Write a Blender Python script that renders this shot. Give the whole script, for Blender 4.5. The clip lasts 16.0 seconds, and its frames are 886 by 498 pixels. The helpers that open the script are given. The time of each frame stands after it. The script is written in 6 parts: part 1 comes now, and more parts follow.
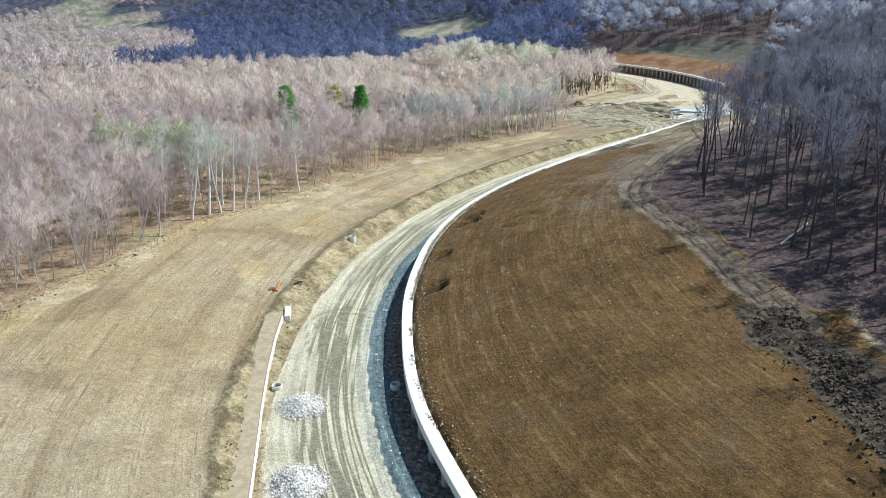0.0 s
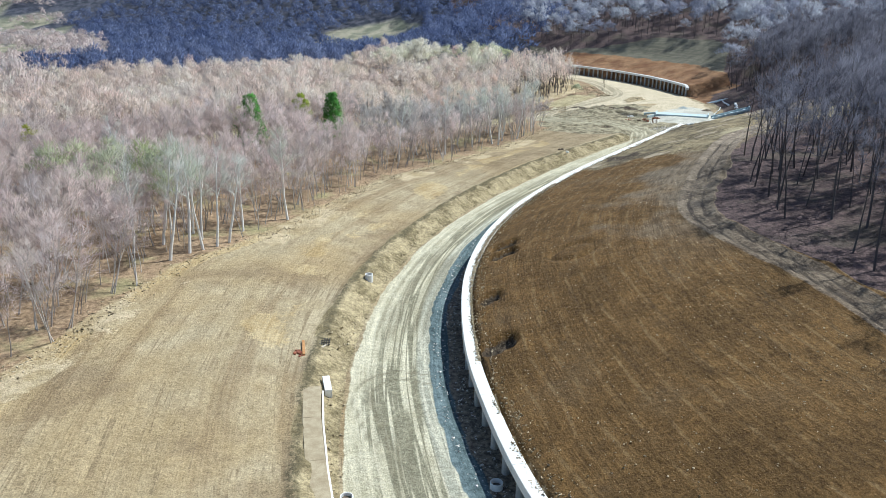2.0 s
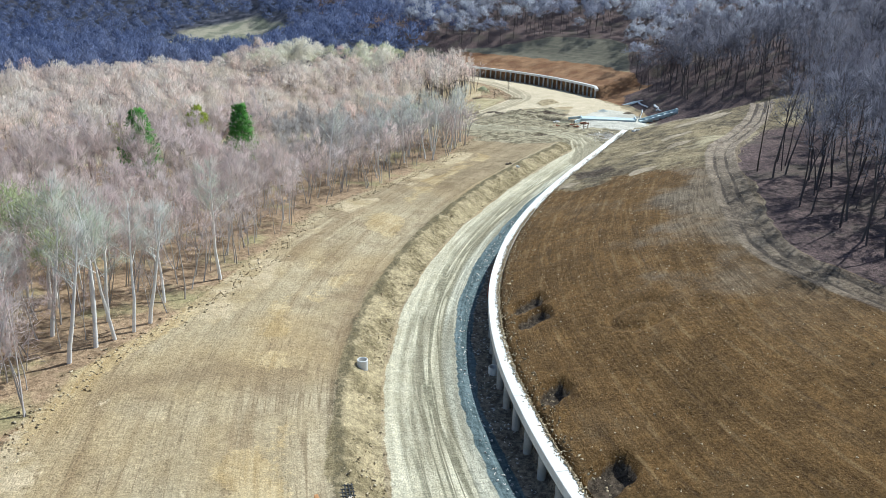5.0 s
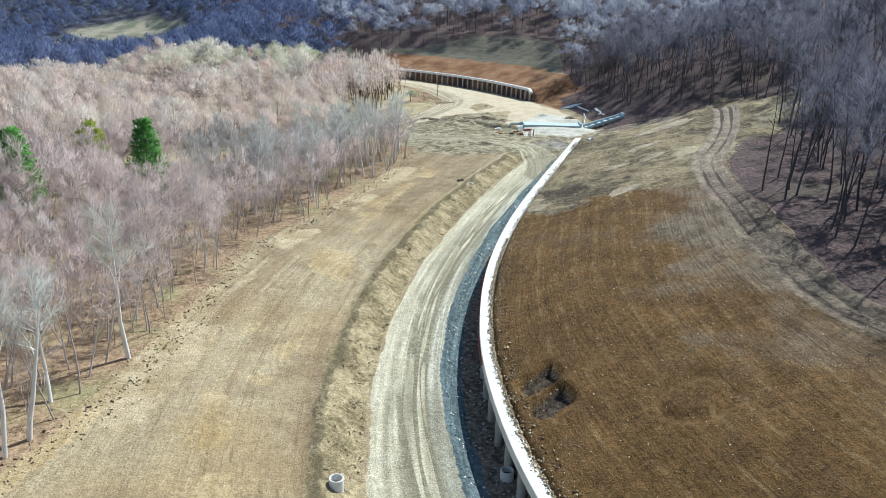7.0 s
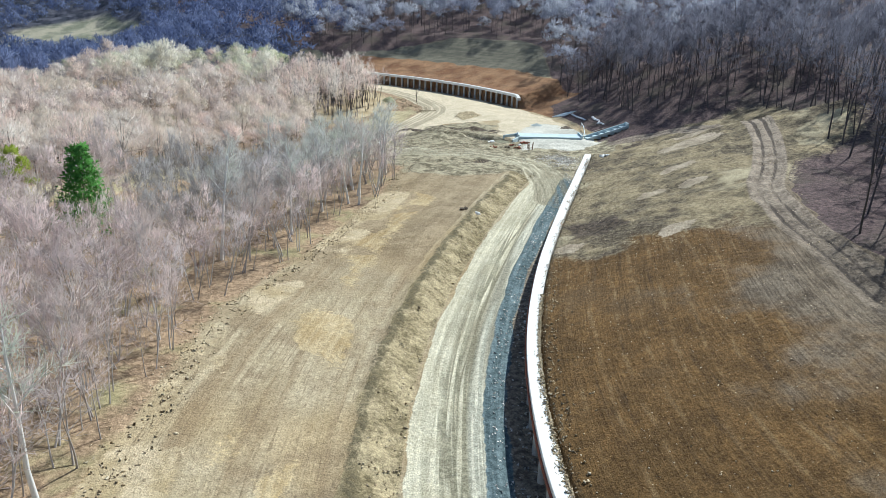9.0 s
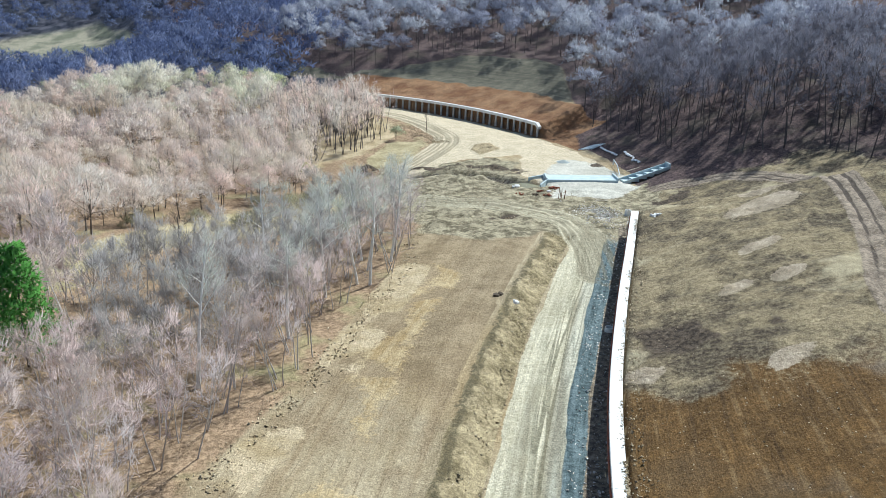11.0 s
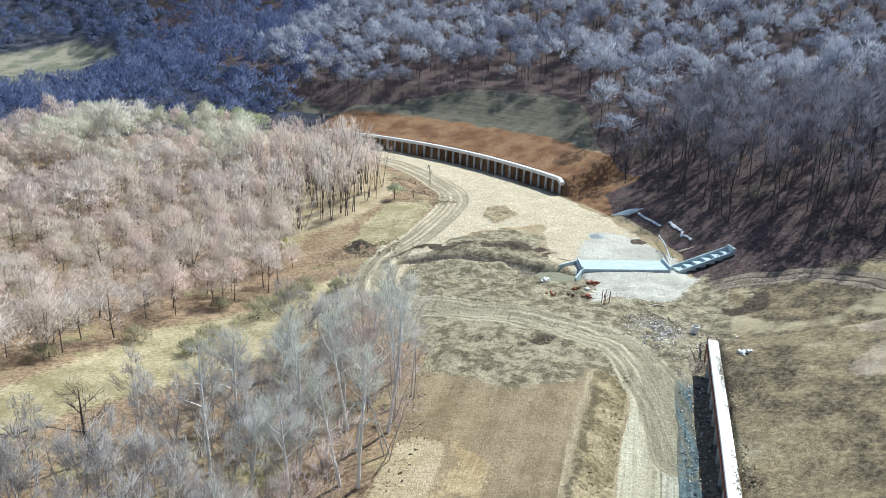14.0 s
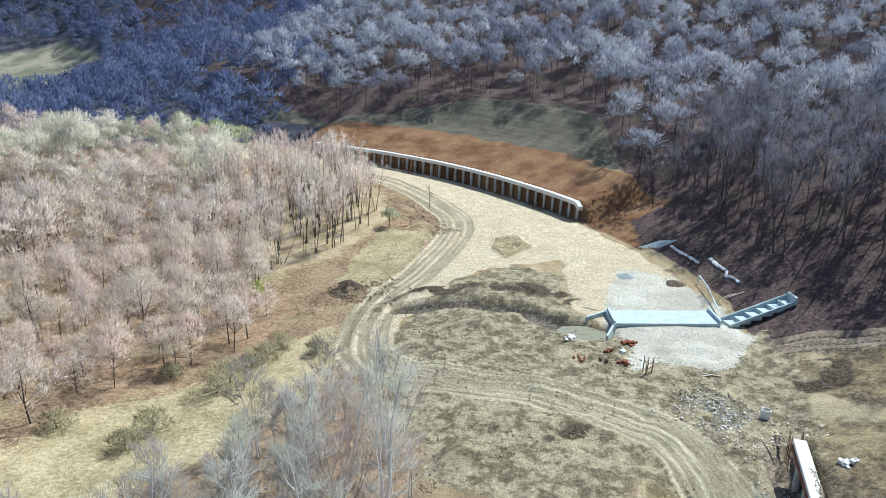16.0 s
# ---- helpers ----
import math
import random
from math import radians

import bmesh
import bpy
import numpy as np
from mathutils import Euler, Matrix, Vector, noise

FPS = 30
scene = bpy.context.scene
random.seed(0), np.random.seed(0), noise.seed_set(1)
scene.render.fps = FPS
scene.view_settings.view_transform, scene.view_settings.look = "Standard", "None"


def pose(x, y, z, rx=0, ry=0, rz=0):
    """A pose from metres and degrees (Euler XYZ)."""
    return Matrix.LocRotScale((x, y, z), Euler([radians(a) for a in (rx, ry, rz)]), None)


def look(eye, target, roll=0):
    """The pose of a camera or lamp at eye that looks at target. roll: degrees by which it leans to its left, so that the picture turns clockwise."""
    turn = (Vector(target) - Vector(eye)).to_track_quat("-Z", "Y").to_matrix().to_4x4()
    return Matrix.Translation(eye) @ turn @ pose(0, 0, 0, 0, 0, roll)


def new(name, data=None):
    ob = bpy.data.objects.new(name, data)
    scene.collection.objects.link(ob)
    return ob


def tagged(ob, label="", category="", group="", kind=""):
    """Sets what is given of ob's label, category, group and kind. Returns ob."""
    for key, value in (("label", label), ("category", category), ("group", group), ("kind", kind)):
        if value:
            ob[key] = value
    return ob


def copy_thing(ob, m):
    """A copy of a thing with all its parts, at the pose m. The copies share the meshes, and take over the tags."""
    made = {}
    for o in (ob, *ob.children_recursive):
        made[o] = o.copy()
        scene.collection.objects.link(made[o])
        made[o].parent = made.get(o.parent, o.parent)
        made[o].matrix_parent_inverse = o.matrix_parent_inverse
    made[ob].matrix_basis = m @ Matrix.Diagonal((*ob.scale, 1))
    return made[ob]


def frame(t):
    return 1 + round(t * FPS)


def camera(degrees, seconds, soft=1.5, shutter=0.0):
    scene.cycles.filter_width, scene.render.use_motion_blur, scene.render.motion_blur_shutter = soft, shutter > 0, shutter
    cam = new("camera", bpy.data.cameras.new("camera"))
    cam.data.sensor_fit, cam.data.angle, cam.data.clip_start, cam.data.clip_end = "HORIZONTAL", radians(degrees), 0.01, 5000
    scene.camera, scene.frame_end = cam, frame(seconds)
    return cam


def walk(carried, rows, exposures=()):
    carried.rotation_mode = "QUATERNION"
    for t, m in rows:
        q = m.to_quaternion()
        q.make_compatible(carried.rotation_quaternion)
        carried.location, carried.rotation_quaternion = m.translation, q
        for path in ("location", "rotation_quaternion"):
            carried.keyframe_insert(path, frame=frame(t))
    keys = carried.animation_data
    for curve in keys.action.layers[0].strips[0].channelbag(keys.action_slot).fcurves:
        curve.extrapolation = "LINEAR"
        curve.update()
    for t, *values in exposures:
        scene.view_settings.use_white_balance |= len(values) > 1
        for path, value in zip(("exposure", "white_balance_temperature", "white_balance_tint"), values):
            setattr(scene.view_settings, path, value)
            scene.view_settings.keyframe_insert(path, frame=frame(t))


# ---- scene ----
cam = camera(62.0, 16.0, soft=0.75)
METRES, EYE, TILT, LEAN, TURN = 206.2, 40.0, 0.0, 0.0, 0.0
ROWS = [
    (0.0, 0.0, 0.0, 0.0, 0.33, -19.35, -0.94),
    (0.5, -0.0206, 0.0257, -0.0014, -1.23, -19.27, -1.0),
    (1.0, -0.0416, 0.0509, -0.0029, -2.87, -19.21, -1.07),
    (1.5, -0.0631, 0.0758, -0.0046, -4.55, -19.18, -1.1),
    (2.0, -0.0843, 0.1008, -0.0069, -6.2, -19.15, -1.1),
    (2.5, -0.1047, 0.1265, -0.0088, -7.92, -19.13, -1.19),
    (3.0, -0.1211, 0.1526, -0.0109, -9.72, -19.12, -1.3),
    (3.5, -0.1337, 0.1791, -0.0127, -11.64, -19.06, -1.41),
    (4.0, -0.1431, 0.206, -0.0144, -13.59, -19.0, -1.5),
    (6.5, -0.1532, 0.3446, -0.0219, -22.78, -18.77, -1.88),
    (7.0, -0.1501, 0.3735, -0.0233, -24.44, -18.71, -1.98),
    (7.5, -0.1461, 0.4033, -0.025, -26.04, -18.64, -2.09),
    (8.0, -0.1414, 0.4333, -0.0266, -27.27, -18.62, -2.1),
    (8.5, -0.1367, 0.4636, -0.028, -27.38, -18.62, -2.06),
    (11.0, -0.0908, 0.6201, -0.0002, -27.45, -18.55, -1.95),
    (11.5, -0.0784, 0.6509, 0.0077, -27.49, -18.44, -1.96),
    (12.0, -0.0662, 0.6807, 0.0144, -27.51, -18.32, -2.0),
    (12.5, -0.0544, 0.7081, 0.0196, -27.54, -18.24, -2.02),
    (13.0, -0.0411, 0.7373, 0.0257, -27.55, -18.18, -2.05),
    (13.5, -0.0277, 0.7668, 0.0313, -27.58, -18.13, -2.11),
    (14.0, -0.0144, 0.7958, 0.0347, -27.62, -18.04, -2.04),
    (14.5, -0.0005, 0.8239, 0.0347, -27.61, -17.98, -1.98),
    (15.0, 0.0129, 0.8522, 0.0342, -27.64, -17.94, -2.04),
    (15.5, 0.027, 0.8805, 0.0333, -27.66, -17.89, -2.07),
    (16.0, 0.0411, 0.9088, 0.0328, -27.69, -17.88, -2.13),
]
walk(cam, [(t, pose(0, 0, EYE, TILT, LEAN, TURN) @ pose(METRES * x, METRES * y, METRES * z, 90 + pitch, roll, yaw)) for t, x, y, z, yaw, pitch, roll in ROWS],
     exposures=[(0.0, 0.18, 5700, 4), (16.0, 0.22, 5700, 4)])

# ---- world, sun ----
SUN_EL, SUN_AZ = 53.0, 71.0
world = bpy.data.worlds.new("world")
scene.world = world
world.use_nodes = True
wn = world.node_tree
sky = wn.nodes.new("ShaderNodeTexSky")
sky.sky_type = "NISHITA"
sky.sun_disc = False
sky.sun_elevation, sky.sun_rotation = radians(SUN_EL), radians(SUN_AZ)
wn.nodes["Background"].inputs["Strength"].default_value = 0.088
wn.links.new(sky.outputs["Color"], wn.nodes["Background"].inputs["Color"])
sun_lamp = bpy.data.lights.new("sun", "SUN")
sun_lamp.energy, sun_lamp.angle, sun_lamp.color = 4.7, radians(0.53), (1.0, 0.96, 0.88)
sun_ob = new("sun", sun_lamp)
sun_way = Vector((math.cos(radians(SUN_EL)) * math.sin(radians(SUN_AZ)), math.cos(radians(SUN_EL)) * math.cos(radians(SUN_AZ)), math.sin(radians(SUN_EL))))
sun_ob.matrix_world = look(sun_way * 300, (0, 0, 0))


# ---- materials ----
def mat_new(name, rough=0.9):
    m = bpy.data.materials.new(name)
    m.use_nodes = True
    nt = m.node_tree
    bsdf = nt.nodes["Principled BSDF"]
    bsdf.inputs["Roughness"].default_value = rough
    bsdf.inputs["Specular IOR Level"].default_value = 0.25
    return m, nt, bsdf


def n_noise(nt, scale, detail=4.0, rough=0.6, coord=None, stretch=None):
    if coord is None:
        coord = nt.nodes.new("ShaderNodeNewGeometry").outputs["Position"]
    if stretch:
        mp = nt.nodes.new("ShaderNodeMapping")
        mp.inputs["Scale"].default_value = stretch
        nt.links.new(coord, mp.inputs["Vector"])
        coord = mp.outputs["Vector"]
    n = nt.nodes.new("ShaderNodeTexNoise")
    n.inputs["Scale"].default_value, n.inputs["Detail"].default_value, n.inputs["Roughness"].default_value = scale, detail, rough
    nt.links.new(coord, n.inputs["Vector"])
    return n.outputs["Fac"]


def n_math(nt, op, a, b=None, clamp=False):
    m = nt.nodes.new("ShaderNodeMath")
    m.operation, m.use_clamp = op, clamp
    for i, v in enumerate((a, b)):
        if v is None:
            continue
        if isinstance(v, (int, float)):
            m.inputs[i].default_value = v
        else:
            nt.links.new(v, m.inputs[i])
    return m.outputs[0]


def n_mix(nt, fac, a, b, blend="MIX"):
    m = nt.nodes.new("ShaderNodeMix")
    m.data_type, m.blend_type = "RGBA", blend
    for sock, v in ((m.inputs[0], fac), (m.inputs[6], a), (m.inputs[7], b)):
        if isinstance(v, (int, float)):
            sock.default_value = v
        elif isinstance(v, tuple):
            sock.default_value = (*v, 1.0)
        else:
            nt.links.new(v, sock)
    return m.outputs[2]


def n_step(nt, v, lo, hi):
    m = nt.nodes.new("ShaderNodeMapRange")
    m.interpolation_type = "SMOOTHSTEP"
    nt.links.new(v, m.inputs["Value"])
    m.inputs["From Min"].default_value, m.inputs["From Max"].default_value = lo, hi
    return m.outputs["Result"]


def n_attr(nt, name):
    a = nt.nodes.new("ShaderNodeAttribute")
    a.attribute_name = name
    return a.outputs["Fac"]


def n_bump(nt, bsdf, height, strength, dist):
    b = nt.nodes.new("ShaderNodeBump")
    b.inputs["Strength"].default_value, b.inputs["Distance"].default_value = strength, dist
    nt.links.new(height, b.inputs["Height"])
    nt.links.new(b.outputs["Normal"], bsdf.inputs["Normal"])


def plain(name, c1, c2, scale=2.0, rough=0.85, bump=0.0, metal=0.0, fine=9.0):
    """A surface whose colour wanders between two tones at two scales."""
    m, nt, bsdf = mat_new(name, rough)
    bsdf.inputs["Metallic"].default_value = metal
    f = n_math(nt, "ADD", n_math(nt, "MULTIPLY", n_noise(nt, scale), 0.6), n_math(nt, "MULTIPLY", n_noise(nt, scale * fine), 0.4))
    nt.links.new(n_mix(nt, n_step(nt, f, 0.35, 0.65), c1, c2), bsdf.inputs["Base Color"])
    if bump:
        n_bump(nt, bsdf, n_noise(nt, scale * 6), bump, 0.05)
    return m


def twig_material(name, tones, rough=0.9, thin_twigs=0.0):
    """Bark and twigs: the tone goes from tree to tree (attribute tone) and from twig to twig."""
    m, nt, bsdf = mat_new(name, rough)
    ramp = nt.nodes.new("ShaderNodeValToRGB")
    el = ramp.color_ramp.elements
    el[0].color, el[1].color = (*tones[0], 1), (*tones[-1], 1)
    for i, c in enumerate(tones[1:-1]):
        e = el.new((i + 1) / (len(tones) - 1))
        e.color = (*c, 1)
    info = nt.nodes.new("ShaderNodeObjectInfo")
    v = n_math(nt, "FRACT", n_math(nt, "ADD", n_attr(nt, "tone"), info.outputs["Random"]))
    nt.links.new(v, ramp.inputs["Fac"])
    geo = nt.nodes.new("ShaderNodeNewGeometry")
    k = n_math(nt, "ADD", n_math(nt, "MULTIPLY", geo.outputs["Random Per Island"], 0.3), 0.85)
    hsv = nt.nodes.new("ShaderNodeHueSaturation")
    nt.links.new(k, hsv.inputs["Value"])
    nt.links.new(ramp.outputs["Color"], hsv.inputs["Color"])
    nt.links.new(hsv.outputs["Color"], bsdf.inputs["Base Color"])
    bsdf.inputs["Specular IOR Level"].default_value = 0.1
    if thin_twigs:
        through_light, both = nt.nodes.new("ShaderNodeBsdfTranslucent"), nt.nodes.new("ShaderNodeMixShader")
        nt.links.new(hsv.outputs["Color"], through_light.inputs["Color"])
        both.inputs[0].default_value = thin_twigs
        nt.links.new(bsdf.outputs[0], both.inputs[1])
        nt.links.new(through_light.outputs[0], both.inputs[2])
        nt.links.new(both.outputs[0], nt.nodes["Material Output"].inputs["Surface"])
    return m


M_TWIG_L = twig_material("pale_pink_twigs", [(0.46, 0.365, 0.355), (0.68, 0.56, 0.53), (0.55, 0.475, 0.43), (0.72, 0.575, 0.545), (0.61, 0.55, 0.54), (0.48, 0.38, 0.36)], thin_twigs=0.4)
M_TWIG_C = twig_material("cream_twigs", [(0.74, 0.69, 0.58), (0.84, 0.79, 0.68), (0.74, 0.74, 0.57), (0.82, 0.75, 0.67)], thin_twigs=0.4)
M_TWIG_M = twig_material("cream_pink_twigs", [(0.58, 0.47, 0.42), (0.80, 0.67, 0.59), (0.70, 0.62, 0.51), (0.82, 0.635, 0.57), (0.78, 0.72, 0.64), (0.55, 0.45, 0.425)], thin_twigs=0.4)
M_BARK_L = twig_material("grey_bark", [(0.30, 0.26, 0.23), (0.55, 0.51, 0.48), (0.38, 0.33, 0.29), (0.62, 0.58, 0.54)])
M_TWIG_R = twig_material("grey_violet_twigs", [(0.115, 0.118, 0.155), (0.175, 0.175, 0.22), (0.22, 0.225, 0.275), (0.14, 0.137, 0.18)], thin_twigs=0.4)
# farther hillside twigs: blue-lavender haze mixed into the grey colour
M_TWIG_RM = twig_material("hazed_hill_twigs", [(0.26, 0.285, 0.375), (0.39, 0.415, 0.505), (0.50, 0.52, 0.585), (0.34, 0.355, 0.45), (0.24, 0.26, 0.345)], thin_twigs=0.4)
M_BARK_R = twig_material("dark_bark", [(0.075, 0.066, 0.066), (0.125, 0.112, 0.11), (0.09, 0.078, 0.08)])
# far twigs: blue haze and hillside shade are put into the colour
M_TWIG_F = twig_material("hazed_far_twigs", [(0.085, 0.115, 0.235), (0.13, 0.165, 0.30), (0.18, 0.215, 0.345), (0.105, 0.135, 0.265)], thin_twigs=0.4)
M_TWIG_S = twig_material("silver_grey_twigs", [(0.40, 0.37, 0.36), (0.52, 0.50, 0.48), (0.34, 0.31, 0.30), (0.47, 0.45, 0.43)], thin_twigs=0.4)
M_BIRCH = twig_material("white_birch_bark", [(0.82, 0.80, 0.76), (0.72, 0.70, 0.66)])
M_BIRCH_TWIG = twig_material("silver_birch_twigs", [(0.50, 0.52, 0.46), (0.56, 0.56, 0.52), (0.48, 0.51, 0.41)], thin_twigs=0.4)
M_GREEN_TWIG = twig_material("budding_green_twigs", [(0.46, 0.51, 0.27), (0.54, 0.55, 0.37), (0.48, 0.50, 0.35)], thin_twigs=0.4)
M_PINE = twig_material("pine_needles", [(0.085, 0.24, 0.045), (0.13, 0.33, 0.07)], thin_twigs=0.25)
M_LEAF_Y = twig_material("yellow_green_leaves", [(0.30, 0.36, 0.06), (0.40, 0.40, 0.08)], thin_twigs=0.4)
M_BUSH = twig_material("olive_bush_twigs", [(0.28, 0.27, 0.16), (0.38, 0.35, 0.225)], thin_twigs=0.3)
M_OAK = twig_material("dark_oak_bark", [(0.10, 0.085, 0.07), (0.16, 0.13, 0.11)])
M_CONC = plain("pale_concrete", (0.72, 0.70, 0.66), (0.85, 0.84, 0.80), 0.5, 0.8, 0.15)
M_CONC_D = plain("stained_concrete", (0.38, 0.37, 0.34), (0.55, 0.53, 0.50), 0.7, 0.85, 0.2)
M_CONC_B = plain("new_bluish_concrete", (0.44, 0.54, 0.56), (0.58, 0.66, 0.67), 0.6, 0.8, 0.1)
M_STONE = twig_material("crushed_limestone", [(0.76, 0.72, 0.66), (0.88, 0.84, 0.79), (0.64, 0.60, 0.55)])
M_CLOD = twig_material("dry_clods", [(0.40, 0.31, 0.19), (0.52, 0.43, 0.29), (0.30, 0.235, 0.145), (0.58, 0.50, 0.36)])
M_RUST = plain("rusty_brick_rubble", (0.22, 0.07, 0.045), (0.36, 0.14, 0.08), 2.0, 0.9, 0.5)
M_STEEL = plain("rusted_steel", (0.20, 0.11, 0.07), (0.34, 0.22, 0.15), 3.0, 0.7, 0.0, 0.4)
M_WOOD = plain("orange_timber", (0.42, 0.20, 0.08), (0.55, 0.30, 0.13), 3.0, 0.8, 0.1)
M_PLANK = plain("weathered_planks", (0.50, 0.43, 0.33), (0.64, 0.56, 0.45), 2.0, 0.85, 0.1)
M_CLOTH = plain("white_geotextile", (0.80, 0.80, 0.80), (0.90, 0.90, 0.90), 1.5, 0.9, 0.2)
M_PIPE = plain("pale_plastic_pipe", (0.72, 0.80, 0.82), (0.80, 0.86, 0.87), 1.0, 0.5)
M_BLUE = plain("blue_grey_gravel", (0.30, 0.34, 0.33), (0.42, 0.45, 0.43), 1.5, 0.95, 0.6)
M_DARK_SOIL = plain("dark_spoil", (0.09, 0.07, 0.05), (0.17, 0.135, 0.10), 1.2, 0.95, 0.7)
M_TAN_SOIL = plain("tan_spoil", (0.34, 0.27, 0.17), (0.48, 0.40, 0.27), 1.2, 0.95, 0.7)
M_WATER = mat_new("muddy_water", 0.08)[0]
M_WATER.node_tree.nodes["Principled BSDF"].inputs["Base Color"].default_value = (0.30, 0.29, 0.20, 1)
M_POND = mat_new("pond_water", 0.06)[0]
M_POND.node_tree.nodes["Principled BSDF"].inputs["Base Color"].default_value = (0.16, 0.26, 0.28, 1)
M_BLACK = plain("black_grating", (0.03, 0.03, 0.03), (0.06, 0.06, 0.055), 2.0, 0.6)


# ---- the plan: one axis along the foot of the hill, with both pile walls on it ----
def smooth_line(pts, step=1.0):
    """A Catmull-Rom line through the points, in even steps."""
    p = np.array(pts, float)
    p = np.vstack([2 * p[0] - p[1], p, 2 * p[-1] - p[-2]])
    out = []
    for i in range(1, len(p) - 2):
        k = max(2, int(np.linalg.norm(p[i + 1] - p[i]) / step))
        t = np.linspace(0, 1, k, endpoint=False)[:, None]
        out.append(0.5 * (2 * p[i] + (p[i + 1] - p[i - 1]) * t + (2 * p[i - 1] - 5 * p[i] + 4 * p[i + 1] - p[i + 2]) * t ** 2
                          + (3 * p[i] - p[i - 1] - 3 * p[i + 1] + p[i + 2]) * t ** 3))
    return np.vstack(out + [p[-2:-1]])


AXIS = smooth_line([(60, -60), (24, 10), (9, 40), (1.8, 57), (-2.6, 72), (-4.3, 88), (-4.3, 102), (-2.1, 119), (2.2, 134), (8, 147), (17, 162), (30, 179), (46, 197), (62, 214),
                    (78, 231), (92, 246), (104, 262), (114, 282), (119, 305), (121, 328), (118, 352), (112, 375), (103, 395), (92, 412), (75, 432), (58, 455), (48, 490),
                    (45, 540), (50, 620), (60, 800), (75, 1300), (120, 3200)])
seg = np.linalg.norm(np.diff(AXIS, axis=0), axis=1)
S_RAW = np.concatenate([[0], np.cumsum(seg)])
S0 = S_RAW[np.argmin(np.linalg.norm(AXIS - (9, 40), axis=1))]
AXIS_S = S_RAW - S0


def at_s(s):
    """Place and leftward normal on the axis."""
    x, y = np.interp(s, AXIS_S, AXIS[:, 0]), np.interp(s, AXIS_S, AXIS[:, 1])
    dx, dy = np.interp(s + 1, AXIS_S, AXIS[:, 0]) - np.interp(s - 1, AXIS_S, AXIS[:, 0]), np.interp(s + 1, AXIS_S, AXIS[:, 1]) - np.interp(s - 1, AXIS_S, AXIS[:, 1])
    k = math.hypot(dx, dy)
    return x, y, dx / k, dy / k


def line_coords(px, py, line, line_s):
    """Way along a line and signed distance from it (right is positive)."""
    s, u = np.zeros_like(px), np.zeros_like(px)
    a, b = line[:-1], line[1:]
    d = b - a
    ll = (d ** 2).sum(1)
    for i in range(0, len(px), 4000):
        qx, qy = px[i:i + 4000, None], py[i:i + 4000, None]
        t = np.clip(((qx - a[:, 0]) * d[:, 0] + (qy - a[:, 1]) * d[:, 1]) / ll, 0, 1)
        ex, ey = qx - (a[:, 0] + t * d[:, 0]), qy - (a[:, 1] + t * d[:, 1])
        dd = ex * ex + ey * ey
        j = dd.argmin(1)
        r = np.arange(len(j))
        s[i:i + 4000] = line_s[j] + t[r, j] * (line_s[j + 1] - line_s[j])
        sign = np.sign(ex[r, j] * d[j, 1] - ey[r, j] * d[j, 0])
        u[i:i + 4000] = np.where(sign == 0, 1, sign) * np.sqrt(dd[r, j])
    return s, u


def axis_coords(px, py):
    return line_coords(px, py, AXIS, AXIS_S)


def sstep(v, lo, hi):
    t = np.clip((v - lo) / (hi - lo), 0, 1)
    return t * t * (3 - 2 * t)


def vnoise(x, y, scale, seed=0, octaves=3):
    """Value noise, about -1 to 1."""
    tot, amp, norm = 0, 1.0, 0
    for o in range(octaves):
        fx, fy = x / scale * 2 ** o + 17.3 * seed + 5.1 * o, y / scale * 2 ** o - 9.7 * seed + 3.3 * o
        ix, iy = np.floor(fx), np.floor(fy)
        tx, ty = fx - ix, fy - iy
        tx, ty = tx * tx * (3 - 2 * tx), ty * ty * (3 - 2 * ty)

        def h(a, b):
            v = np.sin(a * 127.1 + b * 311.7 + seed * 74.7) * 43758.5453
            return v - np.floor(v)
        v = (h(ix, iy) * (1 - tx) + h(ix + 1, iy) * tx) * (1 - ty) + (h(ix, iy + 1) * (1 - tx) + h(ix + 1, iy + 1) * tx) * ty
        tot, norm, amp = tot + amp * (2 * v - 1), norm + amp, amp * 0.5
    return tot / norm


def in_poly(px, py, poly, soft=1.5):
    """1 inside a closed outline, 0 outside, soft at the rim."""
    q = np.array(poly, float)
    inside = np.zeros(len(px), bool)
    for (x1, y1), (x2, y2) in zip(q, np.roll(q, -1, 0)):
        if y1 != y2:
            inside ^= ((y1 > py) != (y2 > py)) & (px < (x2 - x1) * (py - y1) / (y2 - y1) + x1)
    loop = np.vstack([q, q[:1]])
    _, d = line_coords(px, py, loop, np.arange(len(loop), dtype=float))
    d = np.where(inside, np.abs(d), -np.abs(d))
    return sstep(d, -soft, soft)


def near_line(px, py, pts, half, soft):
    line = smooth_line(pts, 2.0)
    s, d = line_coords(px, py, line, np.concatenate([[0], np.cumsum(np.linalg.norm(np.diff(line, axis=0), axis=1))]))
    return 1 - sstep(np.abs(d), half - soft, half + soft), d, s


WALL_END, FAR_A, FAR_B = 221.0, 328.0, 432.0


def road_left(s):
    return np.interp(s, [0, 18, 50, 80, 110, 135, 150, 185, 210, 225], [-18.5, -17.5, -15.3, -13.4, -12.1, -12.0, -11.7, -11.7, -11.0, -10.0])


def road_z(s):
    return np.interp(s, [-60, 0, 50, 90, 130, 160, 200, 221, 260, 300, 330, 400, 450, 600], [-4.4, -4.4, -4.5, -4.7, -3.6, -2.7, -1.7, -1.3, -0.35, -0.7, -1.0, -0.5, 0, 2])


